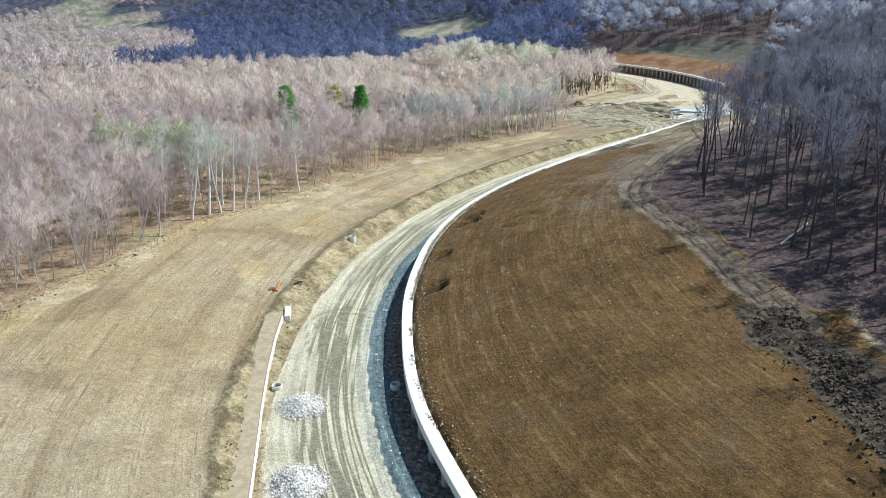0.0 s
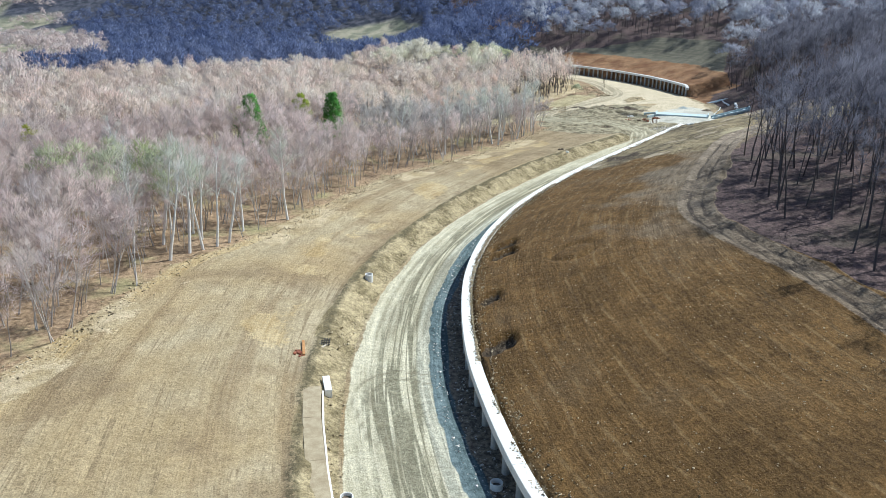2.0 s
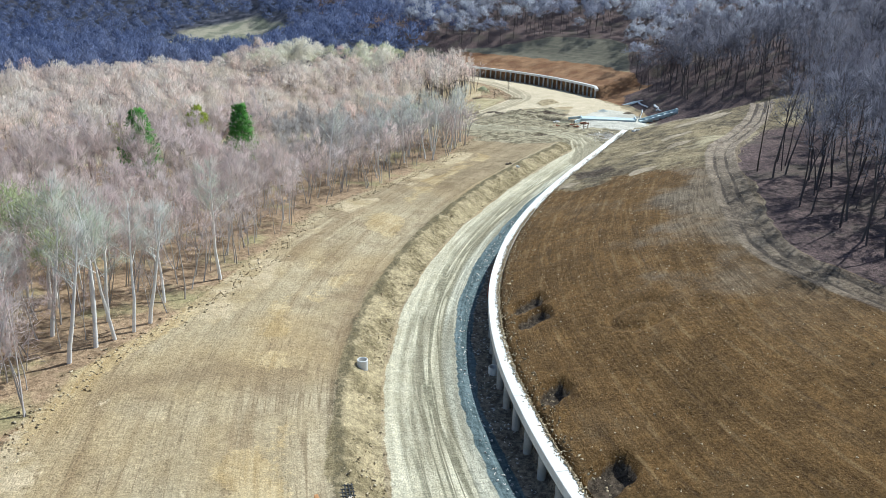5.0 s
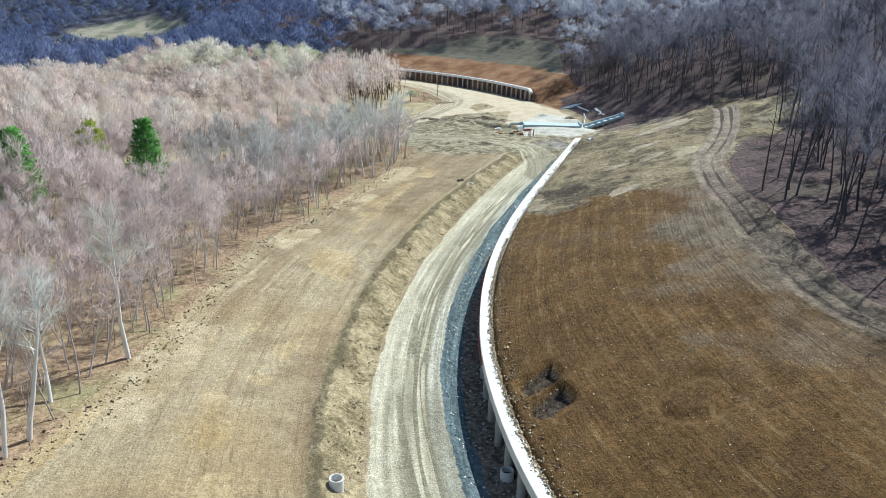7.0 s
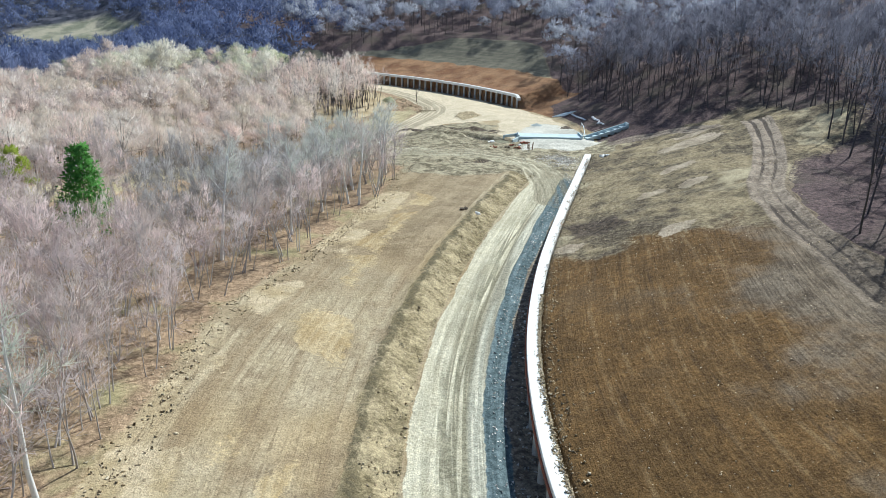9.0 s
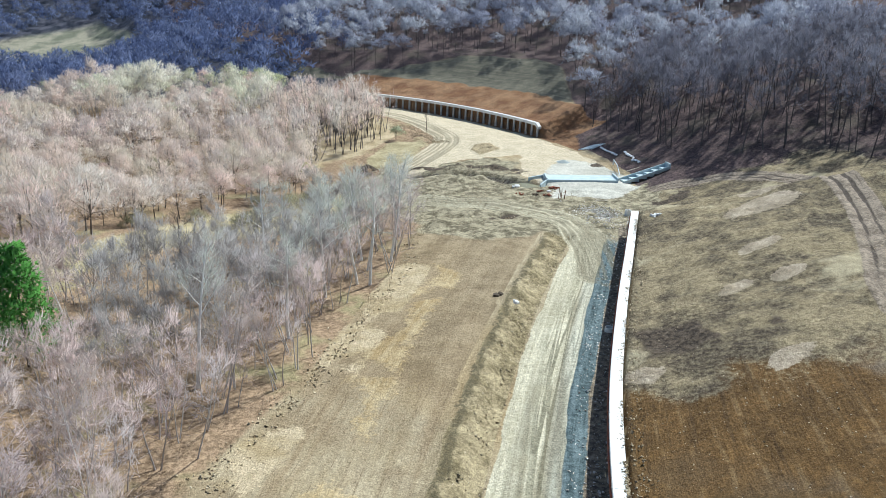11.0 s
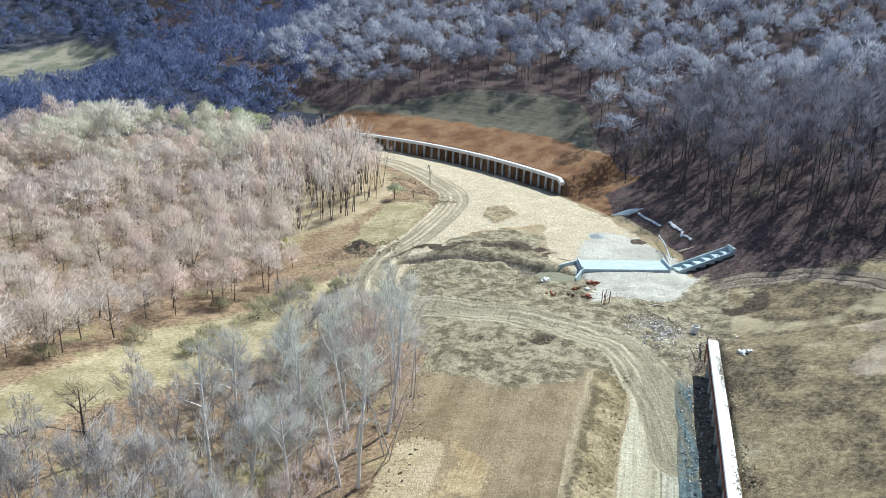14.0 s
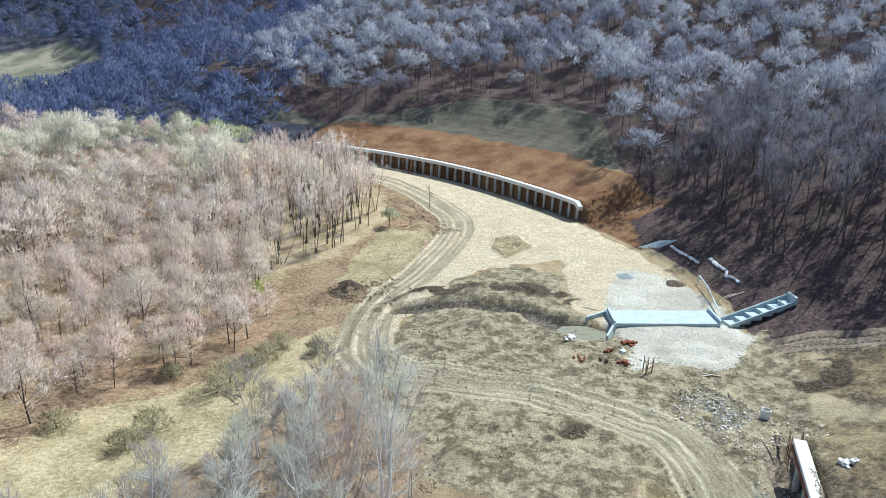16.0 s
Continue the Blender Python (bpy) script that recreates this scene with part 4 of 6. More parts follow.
def bare_tree(seed, h, crown_from=0.4, spread=0.32, limbs=11, twigs=380, trunk_r=0.14, lean=0.05, stems=1, subs=3, tw=0.05, tl=1.1, sides=6):
    t = TreeShape(seed)
    rng = t.rng
    tips = []
    for st in range(stems):
        d0 = np.array([rng.normal(0, lean + 0.10 * (stems > 1)), rng.normal(0, lean + 0.10 * (stems > 1)), 1.0])
        hh = h * rng.uniform(0.8, 1.0) if st else h
        nseg = 7 if sides > 3 else 5
        trunk = t.path(np.array([rng.normal(0, 0.25 * (stems > 1)), rng.normal(0, 0.25 * (stems > 1)), -0.3]), d0, hh, nseg, 0.05, 0.03)
        t.limb(trunk, trunk_r * 1.25, trunk_r * 0.16, sides)
        for i in range(limbs):
            f = crown_from + (0.96 - crown_from) * (i + rng.uniform(0, 0.8)) / limbs
            k = f * nseg
            j = min(nseg - 1, int(k))
            p = trunk[j] + (trunk[j + 1] - trunk[j]) * (k - j)
            az = i * 2.4 + rng.uniform(-0.6, 0.6)
            steep = rng.uniform(0.6, 1.3)
            d = np.array([math.cos(az), math.sin(az), steep])
            ln = spread * h * (1.15 - 0.75 * (f - crown_from) / (1 - crown_from)) * rng.uniform(0.75, 1.15)
            nb = 3 if sides > 3 else 2
            br = t.path(p, d, ln, nb, 0.13, 0.05)
            r = trunk_r * 0.42 * (1.2 - f)
            t.limb(br, r + 0.012, 0.01, 3)
            tips += [(br[q], br[q] - br[q - 1]) for q in range(1, nb + 1)]
            for _ in range(subs):
                q = rng.integers(1, nb)
                d2 = (br[q + 1] - br[q]) / np.linalg.norm(br[q + 1] - br[q]) + rng.normal(0, 0.55, 3)
                sb = t.path(br[q], d2, ln * rng.uniform(0.3, 0.6), 2, 0.15, 0.1)
                t.twig(sb[0], (sb[2] - sb[0]) / np.linalg.norm(sb[2] - sb[0]), np.linalg.norm(sb[2] - sb[0]), r * 1.1 + 0.03)
                tips += [(sb[w], sb[w] - sb[w - 1]) for w in (1, 2)]
        tips += [(trunk[q], trunk[q] - trunk[q - 1]) for q in (nseg - 2, nseg - 1, nseg)]
    for _ in range(twigs):
        p, d = tips[rng.integers(len(tips))]
        d = d / (np.linalg.norm(d) + 1e-9) + rng.normal(0, 0.55, 3) + (0, 0, 0.25)
        d /= np.linalg.norm(d)
        q = p + rng.normal(0, 0.22, 3)
        t.twig(q, d, tl * rng.uniform(0.6, 1.5), tw * rng.uniform(0.7, 1.3), (q - (0, 0, h * 0.55)) / (0.3 * h))
    return t.arrays()


def haze_tree(seed, h, width, blades, tl, tw, low=0.35, trunk=True, n=9):
    """A tree seen from far: a trunk, a few limbs and a ragged crown of clumps of fine twigs."""
    rng = np.random.default_rng(seed)
    t = TreeShape(seed)
    lobes = []
    for k in range(n):
        f = (k + 0.5) / n
        r = width * 0.36 * math.sqrt(1 - f) * rng.uniform(0.75, 1.15)
        lobes.append((np.array([math.cos(2.4 * k) * r, math.sin(2.4 * k) * r, h * (low + 0.22 + (0.62 - low) * f ** 0.8 + rng.normal(0, 0.03))]), width * rng.uniform(0.13, 0.22)))
    if trunk:
        fork = np.array([rng.normal(0, 0.2), rng.normal(0, 0.2), h * max(0.3, low + 0.05)])
        t.limb([np.array([0, 0, -0.5]), fork, np.array([fork[0], fork[1], h * 0.8])], 0.16, 0.04, 3)
        for c, _ in lobes[::2]:
            t.limb([fork, c], 0.06, 0.02, 3)
    mid = np.array([0, 0, h * (low + 0.3)])
    for i in range(blades):
        c, k = lobes[i % n]
        d = rng.normal(0, 1, 3)
        d /= np.linalg.norm(d)
        if d[2] < -0.25:
            d[2] *= -1
        p = c + d * rng.uniform(0.1, 1.0) ** 0.5 * k * (1, 1, 0.9)
        w = d * 0.7 + (0, 0, 0.5) + rng.normal(0, 0.4, 3)
        w /= np.linalg.norm(w)
        g = (p - mid) / np.linalg.norm(p - mid)
        t.twig(p, w, tl * rng.uniform(0.6, 1.4), tw * rng.uniform(0.7, 1.3), d * 0.75 + g * 0.6 + rng.normal(0, 0.12, 3))
    return t.arrays()


def scatter(poly, spacing, seed, jitter=0.42):
    """Places inside an outline, on a shaken grid."""
    q = np.array(poly, float)
    rng = np.random.default_rng(seed)
    gx, gy = np.meshgrid(np.arange(q[:, 0].min(), q[:, 0].max(), spacing), np.arange(q[:, 1].min(), q[:, 1].max(), spacing))
    px, py = gx.ravel() + rng.uniform(-jitter, jitter, gx.size) * spacing, gy.ravel() + rng.uniform(-jitter, jitter, gx.size) * spacing
    ok = in_poly(px, py, poly, 0.01) > 0.5
    ok &= (px > -0.64 * py - 22) & (px < np.maximum(0.64 * py + 16, 1.7 * (py - 187) + 26))
    return px[ok], py[ok]


def wood(name, label, px, py, shapes, bark, twig, seed, size=(0.8, 1.15)):
    """Many trees in one piece of woodland: a mesh of trunks and one of twigs."""
    rng = np.random.default_rng(seed)
    pz = ground_z(px, py, detail=False)
    grow, shade = 1 + 0.32 * vnoise(px, py, 17, seed + 50, 2), vnoise(px, py, 30, seed + 60, 2)
    v1, f1, t1, v2, f2, t2, m2, n1, n2 = [], [], [], [], [], [], [], 0, 0
    for x, y, z, gk, hk in zip(px, py, pz, grow, shade):
        a, b, c, d, e = shapes[rng.integers(len(shapes))]
        an, sc, sz = rng.uniform(0, 6.283), rng.uniform(*size) * gk, rng.uniform(*size) * gk
        rot = np.array([[math.cos(an) * sc, -math.sin(an) * sc, 0], [math.sin(an) * sc, math.cos(an) * sc, 0], [0, 0, sz]])
        tone = min(0.98, max(0.0, 0.5 + 0.55 * hk + rng.normal(0, 0.2)))
        if len(a):
            v1.append(a @ rot.T + (x, y, z))
            f1.append(b + n1)
            t1.append(np.full(len(a), tone))
            n1 += len(a)
        v2.append(c @ rot.T + (x, y, z))
        f2.append(d + n2)
        m2.append(e @ np.array([[math.cos(an), math.sin(an), 0], [-math.sin(an), math.cos(an), 0], [0, 0, 1]]))
        t2.append(np.full(len(c), tone))
        n2 += len(c)
    root = new(name)
    tagged(root, label, "woodland", kind="stuff")
    if v1:
        new("trunks", mesh_np("trunks", np.vstack(v1), np.vstack(f1), bark, np.concatenate(t1))).parent = root
    new("twigs", mesh_np("twigs", np.vstack(v2), np.vstack(f2), twig, np.concatenate(t2), np.vstack(m2))).parent = root
    return root


def tree_thing(name, label, shape, bark, twig, group):
    root = new(name)
    tagged(root, label, "tree", group)
    a, b, c, d, e = shape
    new("trunk", mesh_np("trunk", a, b, bark, np.zeros(len(a)))).parent = root
    new("crown", mesh_np("crown", c, d, twig, np.zeros(len(c)), e)).parent = root
    return root


def plant_all(protos, places, seed, size=(0.85, 1.15)):
    """Sets the trees out; the first of each kind is used too."""
    rng = np.random.default_rng(seed)
    first = {}
    for x, y in places:
        i = int(rng.integers(len(protos)))
        k = rng.uniform(*size)
        m = pose(x, y, gz(x, y), 0, 0, rng.uniform(0, 360)) @ Matrix.Diagonal((k, k, k * rng.uniform(0.92, 1.08), 1))
        if i in first:
            copy_thing(protos[i], m)
        else:
            first[i] = m
    for i, ob in enumerate(protos):
        if i in first:
            ob.matrix_basis = first[i]
        else:
            for o in (*ob.children_recursive, ob):
                bpy.data.objects.remove(o)


# ---- pile walls ----
def sweep(s0, s1, step, u0, u1, top, depth, name, material, parent, label=""):
    """A beam that follows the axis between two ways along it."""
    bm = bmesh.new()
    ss = np.linspace(s0, s1, max(2, int((s1 - s0) / step) + 1))
    rows = []
    for s in ss:
        x, y, dx, dy = at_s(s)
        z = top(s)
        rows.append([bm.verts.new((x + dy * u, y - dx * u, zz)) for u, zz in
                     ((u0, z - depth), (u0, z - 0.05), (u0 + 0.05, z), (u1 - 0.05, z), (u1, z - 0.05), (u1, z - depth))])
    for a, b in zip(rows, rows[1:]):
        for k in range(6):
            bm.faces.new((a[k], a[(k + 1) % 6], b[(k + 1) % 6], b[k]))
    bm.faces.new(rows[0][::-1])
    bm.faces.new(rows[-1])
    bmesh.ops.recalc_face_normals(bm, faces=bm.faces)
    return part(name, bm, material, parent, label)


def pile_wall(s0, s1, gap, radius, depth, label):
    root = new("retaining_wall")
    tagged(root, label, "retaining wall")
    n = int((s1 - s0) / 12)
    for i in range(n):
        a, b = s0 + (s1 - s0) * i / n, s0 + (s1 - s0) * (i + 1) / n
        sweep(a + 0.02, b - 0.02, 1.5, -0.95, 0.45, lambda s: float(cap_z(s)) + 0.02, depth, "cap_beam", M_CONC, root)
    bm = bmesh.new()
    tube(bm, (0, 0, -1), (0, 0, 0), radius, radius, 10)
    pile = part("pile", bm, M_CONC_D, root, smooth=True)
    k, s = 0, s0 + 1.0
    while s < s1:
        x, y, dx, dy = at_s(s)
        hgt = float(cap_z(s)) - depth - float(road_z(s)) + 2.0
        ob = pile if k == 0 else pile.copy()
        if k:
            scene.collection.objects.link(ob)
        ob.matrix_basis = Matrix.Translation((x - dy * 0.35, y + dx * 0.35, float(cap_z(s)) - depth + 0.03)) @ Matrix.Diagonal((1, 1, hgt, 1))
        k, s = k + 1, s + gap
    return root


near_wall = pile_wall(-22, WALL_END, 4.2, 0.42, 0.95, "long curved retaining wall of concrete piles under a white cap beam")
for k in range(10):
    sweep(101 + 12 * k, 112.6 + 12 * k, 1.5, -1.12, -0.952, lambda s: float(cap_z(s)) - 0.45, 0.3, "edge_strip", M_RUST, near_wall, "rust-red strip along the wall's face")
pile_wall(FAR_A, FAR_B, 3.2, 0.40, 0.9, "curved pile retaining wall with pale cap below a rust-coloured cut")

# ---- woods ----
def along_edge(line, depth0, depth1, gap, seed, side):
    """Places in a strip along a forest edge."""
    rng = np.random.default_rng(seed)
    ln = smooth_line(line, 1.0)
    out, k = [], 0.0
    while k < len(ln) - 2:
        i = int(k)
        d = ln[i + 1] - ln[i]
        d /= np.linalg.norm(d)
        r = rng.uniform(depth0, depth1)
        out.append((ln[i][0] - side * d[1] * r + rng.normal(0, 0.6), ln[i][1] + side * d[0] * r + rng.normal(0, 0.6)))
        k += gap * rng.uniform(0.5, 1.5)
    return out


def thin(px, py, lines):
    """Leaves out the places of a wood that lie within a strip beside an edge."""
    ok = np.ones(len(px), bool)
    for line, width in lines:
        ln = smooth_line(line, 3.0)
        _, d = line_coords(px, py, ln, np.arange(len(ln), dtype=float))
        ok &= np.abs(d) > width
    return px[ok], py[ok]


sh_left = [bare_tree(100 + i, 10.8, 0.46, 0.27, 7, 420, 0.09, 0.09, 1 + (i % 3 == 0), 2, 0.065, 1.1, 3) for i in range(7)]
sh_mid = [haze_tree(200 + i, 10.0, 10.5, 400, 1.0, 0.17, 0.05) for i in range(6)]
sh_mid_near = [haze_tree(220 + i, 9.5, 9.5, 850, 0.9, 0.095, 0.08, n=13) for i in range(6)]
sh_crest = [haze_tree(240 + i, 16.5, 10.5, 480, 1.1, 0.19, 0.30, n=11) for i in range(5)]
sh_open = [bare_tree(250 + i, 13.0, 0.45, 0.2, 7, 300, 0.10, 0.06, 2 + i % 2, 2, 0.08, 1.2, 4) for i in range(5)]
sh_right = [bare_tree(300 + i, 17, 0.46, 0.27, 9, 520, 0.13, 0.05, 1, 3, 0.10, 1.3, 3) for i in range(6)]
sh_rmid = [haze_tree(400 + i, 16, 10.5, 420, 1.25, 0.23, 0.34, n=10) for i in range(6)]
sh_far = [haze_tree(500 + i, 15, 14.5, 150, 1.8, 0.62, 0.15, False, n=8) for i in range(6)]

EVERGREENS = [(-24.6, 215.8), (-44, 205), (-33, 224), (-49, 217), (-92, 196), (-3, 242)]
L_NEAR = FOREST_EDGE + [(44, 268), (33, 266), (16, 256), (2, 247), (-12, 240), (-60, 226), (-170, 212), (-170, 150), (-110, 60)]
px, py = thin(*scatter(L_NEAR, 3.5, 1), [(FOREST_EDGE, 8.0)])
ok = np.ones(len(px), bool)
for cx, cy in EVERGREENS:
    ok &= np.hypot(px - cx, py - cy) > 4.6
px, py = px[ok], py[ok]
silver = (py > 203) & (px > -18)
wood("woodland", "bare pinkish-grey young woodland on leaf litter", px[~silver], py[~silver], sh_left, M_BARK_L, M_TWIG_L, 1, (0.7, 1.2))
wood("woodland", "silvery grey bare young woodland at the meadow", px[silver], py[silver], sh_left, M_BARK_L, M_TWIG_S, 8, (0.7, 1.1))
L_MID = [(-60, 254), (-16, 267), (-3, 279), (7, 287), (19, 290), (29, 294), (37, 301), (39, 309), (44, 330), (42, 372), (56, 400), (50, 425), (10, 465), (-90, 470), (-200, 420), (-200, 248)]
px, py = scatter(L_MID, 5.3, 2, 0.5)
crest = (py > 378) & (px > -55 + 0.5 * (py - 378)) & (px > 5 - 1.2 * (py - 395))
pale_ones = crest & (vnoise(px, py, 16, 81, 2) + 0.012 * (px - 15) > 0.12)
wood("woodland", "tall pale cream bare trees on the low crest", px[pale_ones], py[pale_ones], sh_crest, M_BARK_L, M_TWIG_C, 10, (0.75, 1.12))
wood("woodland", "tall pinkish bare trees on the low crest", px[crest & ~pale_ones], py[crest & ~pale_ones], sh_crest, M_BARK_L, M_TWIG_M, 11, (0.6, 1.05))
px, py = px[~crest], py[~crest]
close = (py < 345) & (px > -36)
wood("woodland", "rounded cream-pink bare trees beside the meadow strip", px[close], py[close], sh_mid_near, M_OAK, M_TWIG_M, 9, (0.6, 1.25))
wood("woodland", "rounded cream-pink bare trees on the low crest", px[~close], py[~close], sh_mid, M_OAK, M_TWIG_M, 2, (0.6, 1.3))
L_OPEN = [(42, 330), (62, 334), (78, 350), (84, 372), (78, 395), (58, 402), (42, 372)]
px, py = scatter(L_OPEN, 4.4, 6)
wood("woodland", "open grove of slender dark-stemmed bare trees", px, py, sh_open, M_BARK_R, M_TWIG_M, 6, (0.8, 1.2))
R_NEAR_P = RIGHT_EDGE + [(165, 330), (175, 250), (165, 190), (120, 150), (95, 110), (90, 40)]
px, py = thin(*scatter(R_NEAR_P, 5.0, 3), [(RIGHT_EDGE, 9.0)])
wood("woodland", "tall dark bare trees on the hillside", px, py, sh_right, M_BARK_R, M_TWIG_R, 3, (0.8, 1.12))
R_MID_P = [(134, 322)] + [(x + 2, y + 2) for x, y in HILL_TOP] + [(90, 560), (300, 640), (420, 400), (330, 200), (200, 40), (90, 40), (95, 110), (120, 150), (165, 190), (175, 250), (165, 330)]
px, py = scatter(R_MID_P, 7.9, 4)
wood("woodland", "bare woodland climbing the hill, paled by painted blue haze", px, py, sh_rmid, M_BARK_R, M_TWIG_RM, 4, (0.75, 1.2))
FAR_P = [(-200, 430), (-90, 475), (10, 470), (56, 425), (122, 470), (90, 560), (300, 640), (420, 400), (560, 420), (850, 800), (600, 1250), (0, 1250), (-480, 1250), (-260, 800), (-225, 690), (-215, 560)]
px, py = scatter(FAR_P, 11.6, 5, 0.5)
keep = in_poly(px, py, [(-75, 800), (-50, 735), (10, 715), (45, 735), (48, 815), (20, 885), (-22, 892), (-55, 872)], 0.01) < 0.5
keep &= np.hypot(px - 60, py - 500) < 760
wood("far_woodland", "bare far-hill forest with blue haze and shade in its colour", px[keep], py[keep], sh_far, M_BARK_R, M_TWIG_F, 5, (0.7, 1.2))
VALLEY_P = [(-128, 275), (-165, 420), (-215, 560), (-225, 690), (-260, 800), (-480, 1250), (-950, 1150), (-400, 420), (-200, 262)]
px, py = scatter(VALLEY_P, 10.5, 7)
keep = vnoise(px, py, 60, 31, 3) > -0.12
wood("valley_thicket", "scattered pinkish bare thickets in the open valley", px[keep], py[keep], sh_far, M_BARK_L, M_TWIG_L, 7, (0.6, 1.05))

# single trees along both edges
BIRCHES = [(-39.4, 140.0), (-41.0, 137.8), (-42.8, 136.0), (-44.6, 134.3), (-46.8, 131.0), (-44, 141), (-46, 144), (-49.5, 138), (-51, 146), (-55, 141), (-53, 134), (-57, 150), (-38, 146), (-60, 158),
           (21.8, 227.5), (20.2, 228.7), (29, 236), (14.1, 226), (24, 234), (17, 233), (32, 241), (10, 228), (26, 243), (36, 248), (5, 214), (-8, 205), (-31, 153), (-64, 165), (28, 250), (33, 252), (18, 243), (22, 248), (8, 236), (38, 254), (12, 240), (25, 239)]
protos = [tree_thing("bare_tree", "slender grey-barked bare tree at the wood's edge", bare_tree(600 + i, 11.0 + (i % 3), 0.36, 0.27, 8, 330, 0.075, 0.12, 1 + (i % 2), 3, 0.05, 1.1, 5), M_BARK_L, M_TWIG_L, "trees along the graded slope") for i in range(7)]
edge_places = [p for p in along_edge(FOREST_EDGE[1:], 0.6, 8.0, 1.25, 11, 1) if all(math.hypot(p[0] - x, p[1] - y) > 2.2 for x, y in BIRCHES)]
plant_all(protos, edge_places, 12, (0.6, 1.15))
protos = [tree_thing("bare_tree", "tall dark-stemmed bare tree beside the dirt track", bare_tree(640 + i, 18 + (i % 3), 0.46, 0.2, 10, 380, 0.13, 0.05, 1, 3, 0.055, 1.2, 5), M_BARK_R, M_TWIG_R, "trees along the dirt track") for i in range(6)]
plant_all(protos, along_edge(RIGHT_EDGE, 1.5, 9.0, 3.2, 13, -1), 14, (0.75, 1.1))
protos = [tree_thing("birch_tree", "white-stemmed birch with pale silvery twigs", bare_tree(680 + i, 14.5, 0.5, 0.22, 9, 520, 0.19, 0.07, 1, 3, 0.04, 1.2, 6), M_BIRCH, M_BIRCH_TWIG, "birches in the young wood") for i in range(4)]
plant_all(protos, BIRCHES, 15, (0.9, 1.15))
protos = [tree_thing("budding_tree", "pale yellow-green budding tree on the wood's crest", haze_tree(720 + i, 17, 9.5, 620, 1.0, 0.15, 0.35, n=11), M_BIRCH, M_GREEN_TWIG, "budding trees on the crest") for i in range(3)]
plant_all(protos, [(40, 412), (48, 420), (22, 428), (30, 436), (55, 408), (10, 440), (-8, 448), (60, 412), (36, 424), (16, 436), (52, 412), (0, 446), (-20, 452), (44, 430), (-50, 146), (-54, 150), (-60, 148), (-58, 141), (-66, 152), (-49, 141), (-63, 144), (-70, 150), (-56, 156), (-48, 151), (-62, 158)], 16, (0.7, 1.0))


# ---- evergreens, bushes, oaks ----
def pine_shape(seed, h):
    t = TreeShape(seed)
    rng = t.rng
    t.limb(t.path(np.array([0, 0, -0.3]), np.array([0, 0, 1.0]), h, 5, 0.03), 0.16, 0.03, 6)
    for i in range(44):
        f = 0.16 + 0.82 * i / 44
        r = (1 - f) ** 0.8 * h * 0.34 * rng.uniform(0.8, 1.15) + 0.35
        az = i * 2.4
        c = np.array([math.cos(az) * r * 0.7, math.sin(az) * r * 0.7, f * h + 0.12 * r])
        for _ in range(85):
            d = rng.normal(0, 1, 3)
            d /= np.linalg.norm(d)
            way = d + rng.normal(0, 0.6, 3)
            t.twig(c + d * rng.uniform(0.2, 1.0) * (0.5 + r * 0.36) * (1, 1, 0.65), way / np.linalg.norm(way), 0.55, 0.26, d + 0.6 * np.array([math.cos(az), math.sin(az), 0.4]))
    return t.arrays()


def leafy_shape(seed, h, w, blades):
    return haze_tree(seed, h, w, blades, 0.45, 0.22, 0.2)


def one_tree(name, label, shape, bark, twig, x, y, k=1.0, group=""):
    ob = tree_thing(name, label, shape, bark, twig, group)
    ob.matrix_basis = pose(x, y, gz(x, y), 0, 0, 37 * x % 360) @ Matrix.Diagonal((k, k, k, 1))
    return ob


one_tree("pine_tree", "bushy dark green pine above the bare wood", pine_shape(1, 15), M_OAK, M_PINE, -24.6, 215.8)
one_tree("pine_tree", "small bright green pine among bare trees", pine_shape(2, 12.5), M_OAK, M_PINE, -44, 205, 1.2)
one_tree("leafy_tree", "olive-yellow ivy-clad tree among bare trees", leafy_shape(3, 14.5, 6.5, 1100), M_OAK, M_LEAF_Y, -33, 224)
one_tree("leafy_tree", "yellow-green leafing tree among bare trees", leafy_shape(4, 13, 6, 900), M_OAK, M_LEAF_Y, -49, 217)
one_tree("leafy_tree", "small yellow-green leafing tree in the valley wood", leafy_shape(5, 12, 5, 700), M_OAK, M_LEAF_Y, -92, 196)
one_tree("leafy_tree", "yellow-green shrub beside the spoil heaps", leafy_shape(6, 5.5, 4.5, 600), M_OAK, M_LEAF_Y, 38.4, 314)
one_tree("leafy_tree", "fresh green bush at the edge of the grove", leafy_shape(7, 4.5, 5.5, 700), M_OAK, M_GREEN_TWIG, 77.3, 342)
one_tree("leafy_tree", "small dark green bush in the open grove", leafy_shape(8, 3.6, 3.2, 400), M_OAK, M_PINE, 45, 350)
for i, (x, y, h, w) in enumerate([(24.5, 281.5, 3.6, 7.0), (15.5, 275.5, 3.2, 5.5), (37.0, 293, 2.6, 5.0), (31, 288, 2.2, 4.0), (20, 290, 2.4, 4.0), (5, 281, 2.6, 5), (41, 287, 2.4, 4), (-8, 276, 2.6, 5), (27, 284, 3.0, 6), (12, 272, 2.6, 5), (34, 290, 2.4, 5)]):
    one_tree("bush", "low olive-brown leafless bush on the meadow", haze_tree(760 + i, h * 0.8, w * 1.15, 800, 0.7, 0.08, -0.25), M_OAK, M_BUSH, x, y, 1.0, "bushes on the meadow")
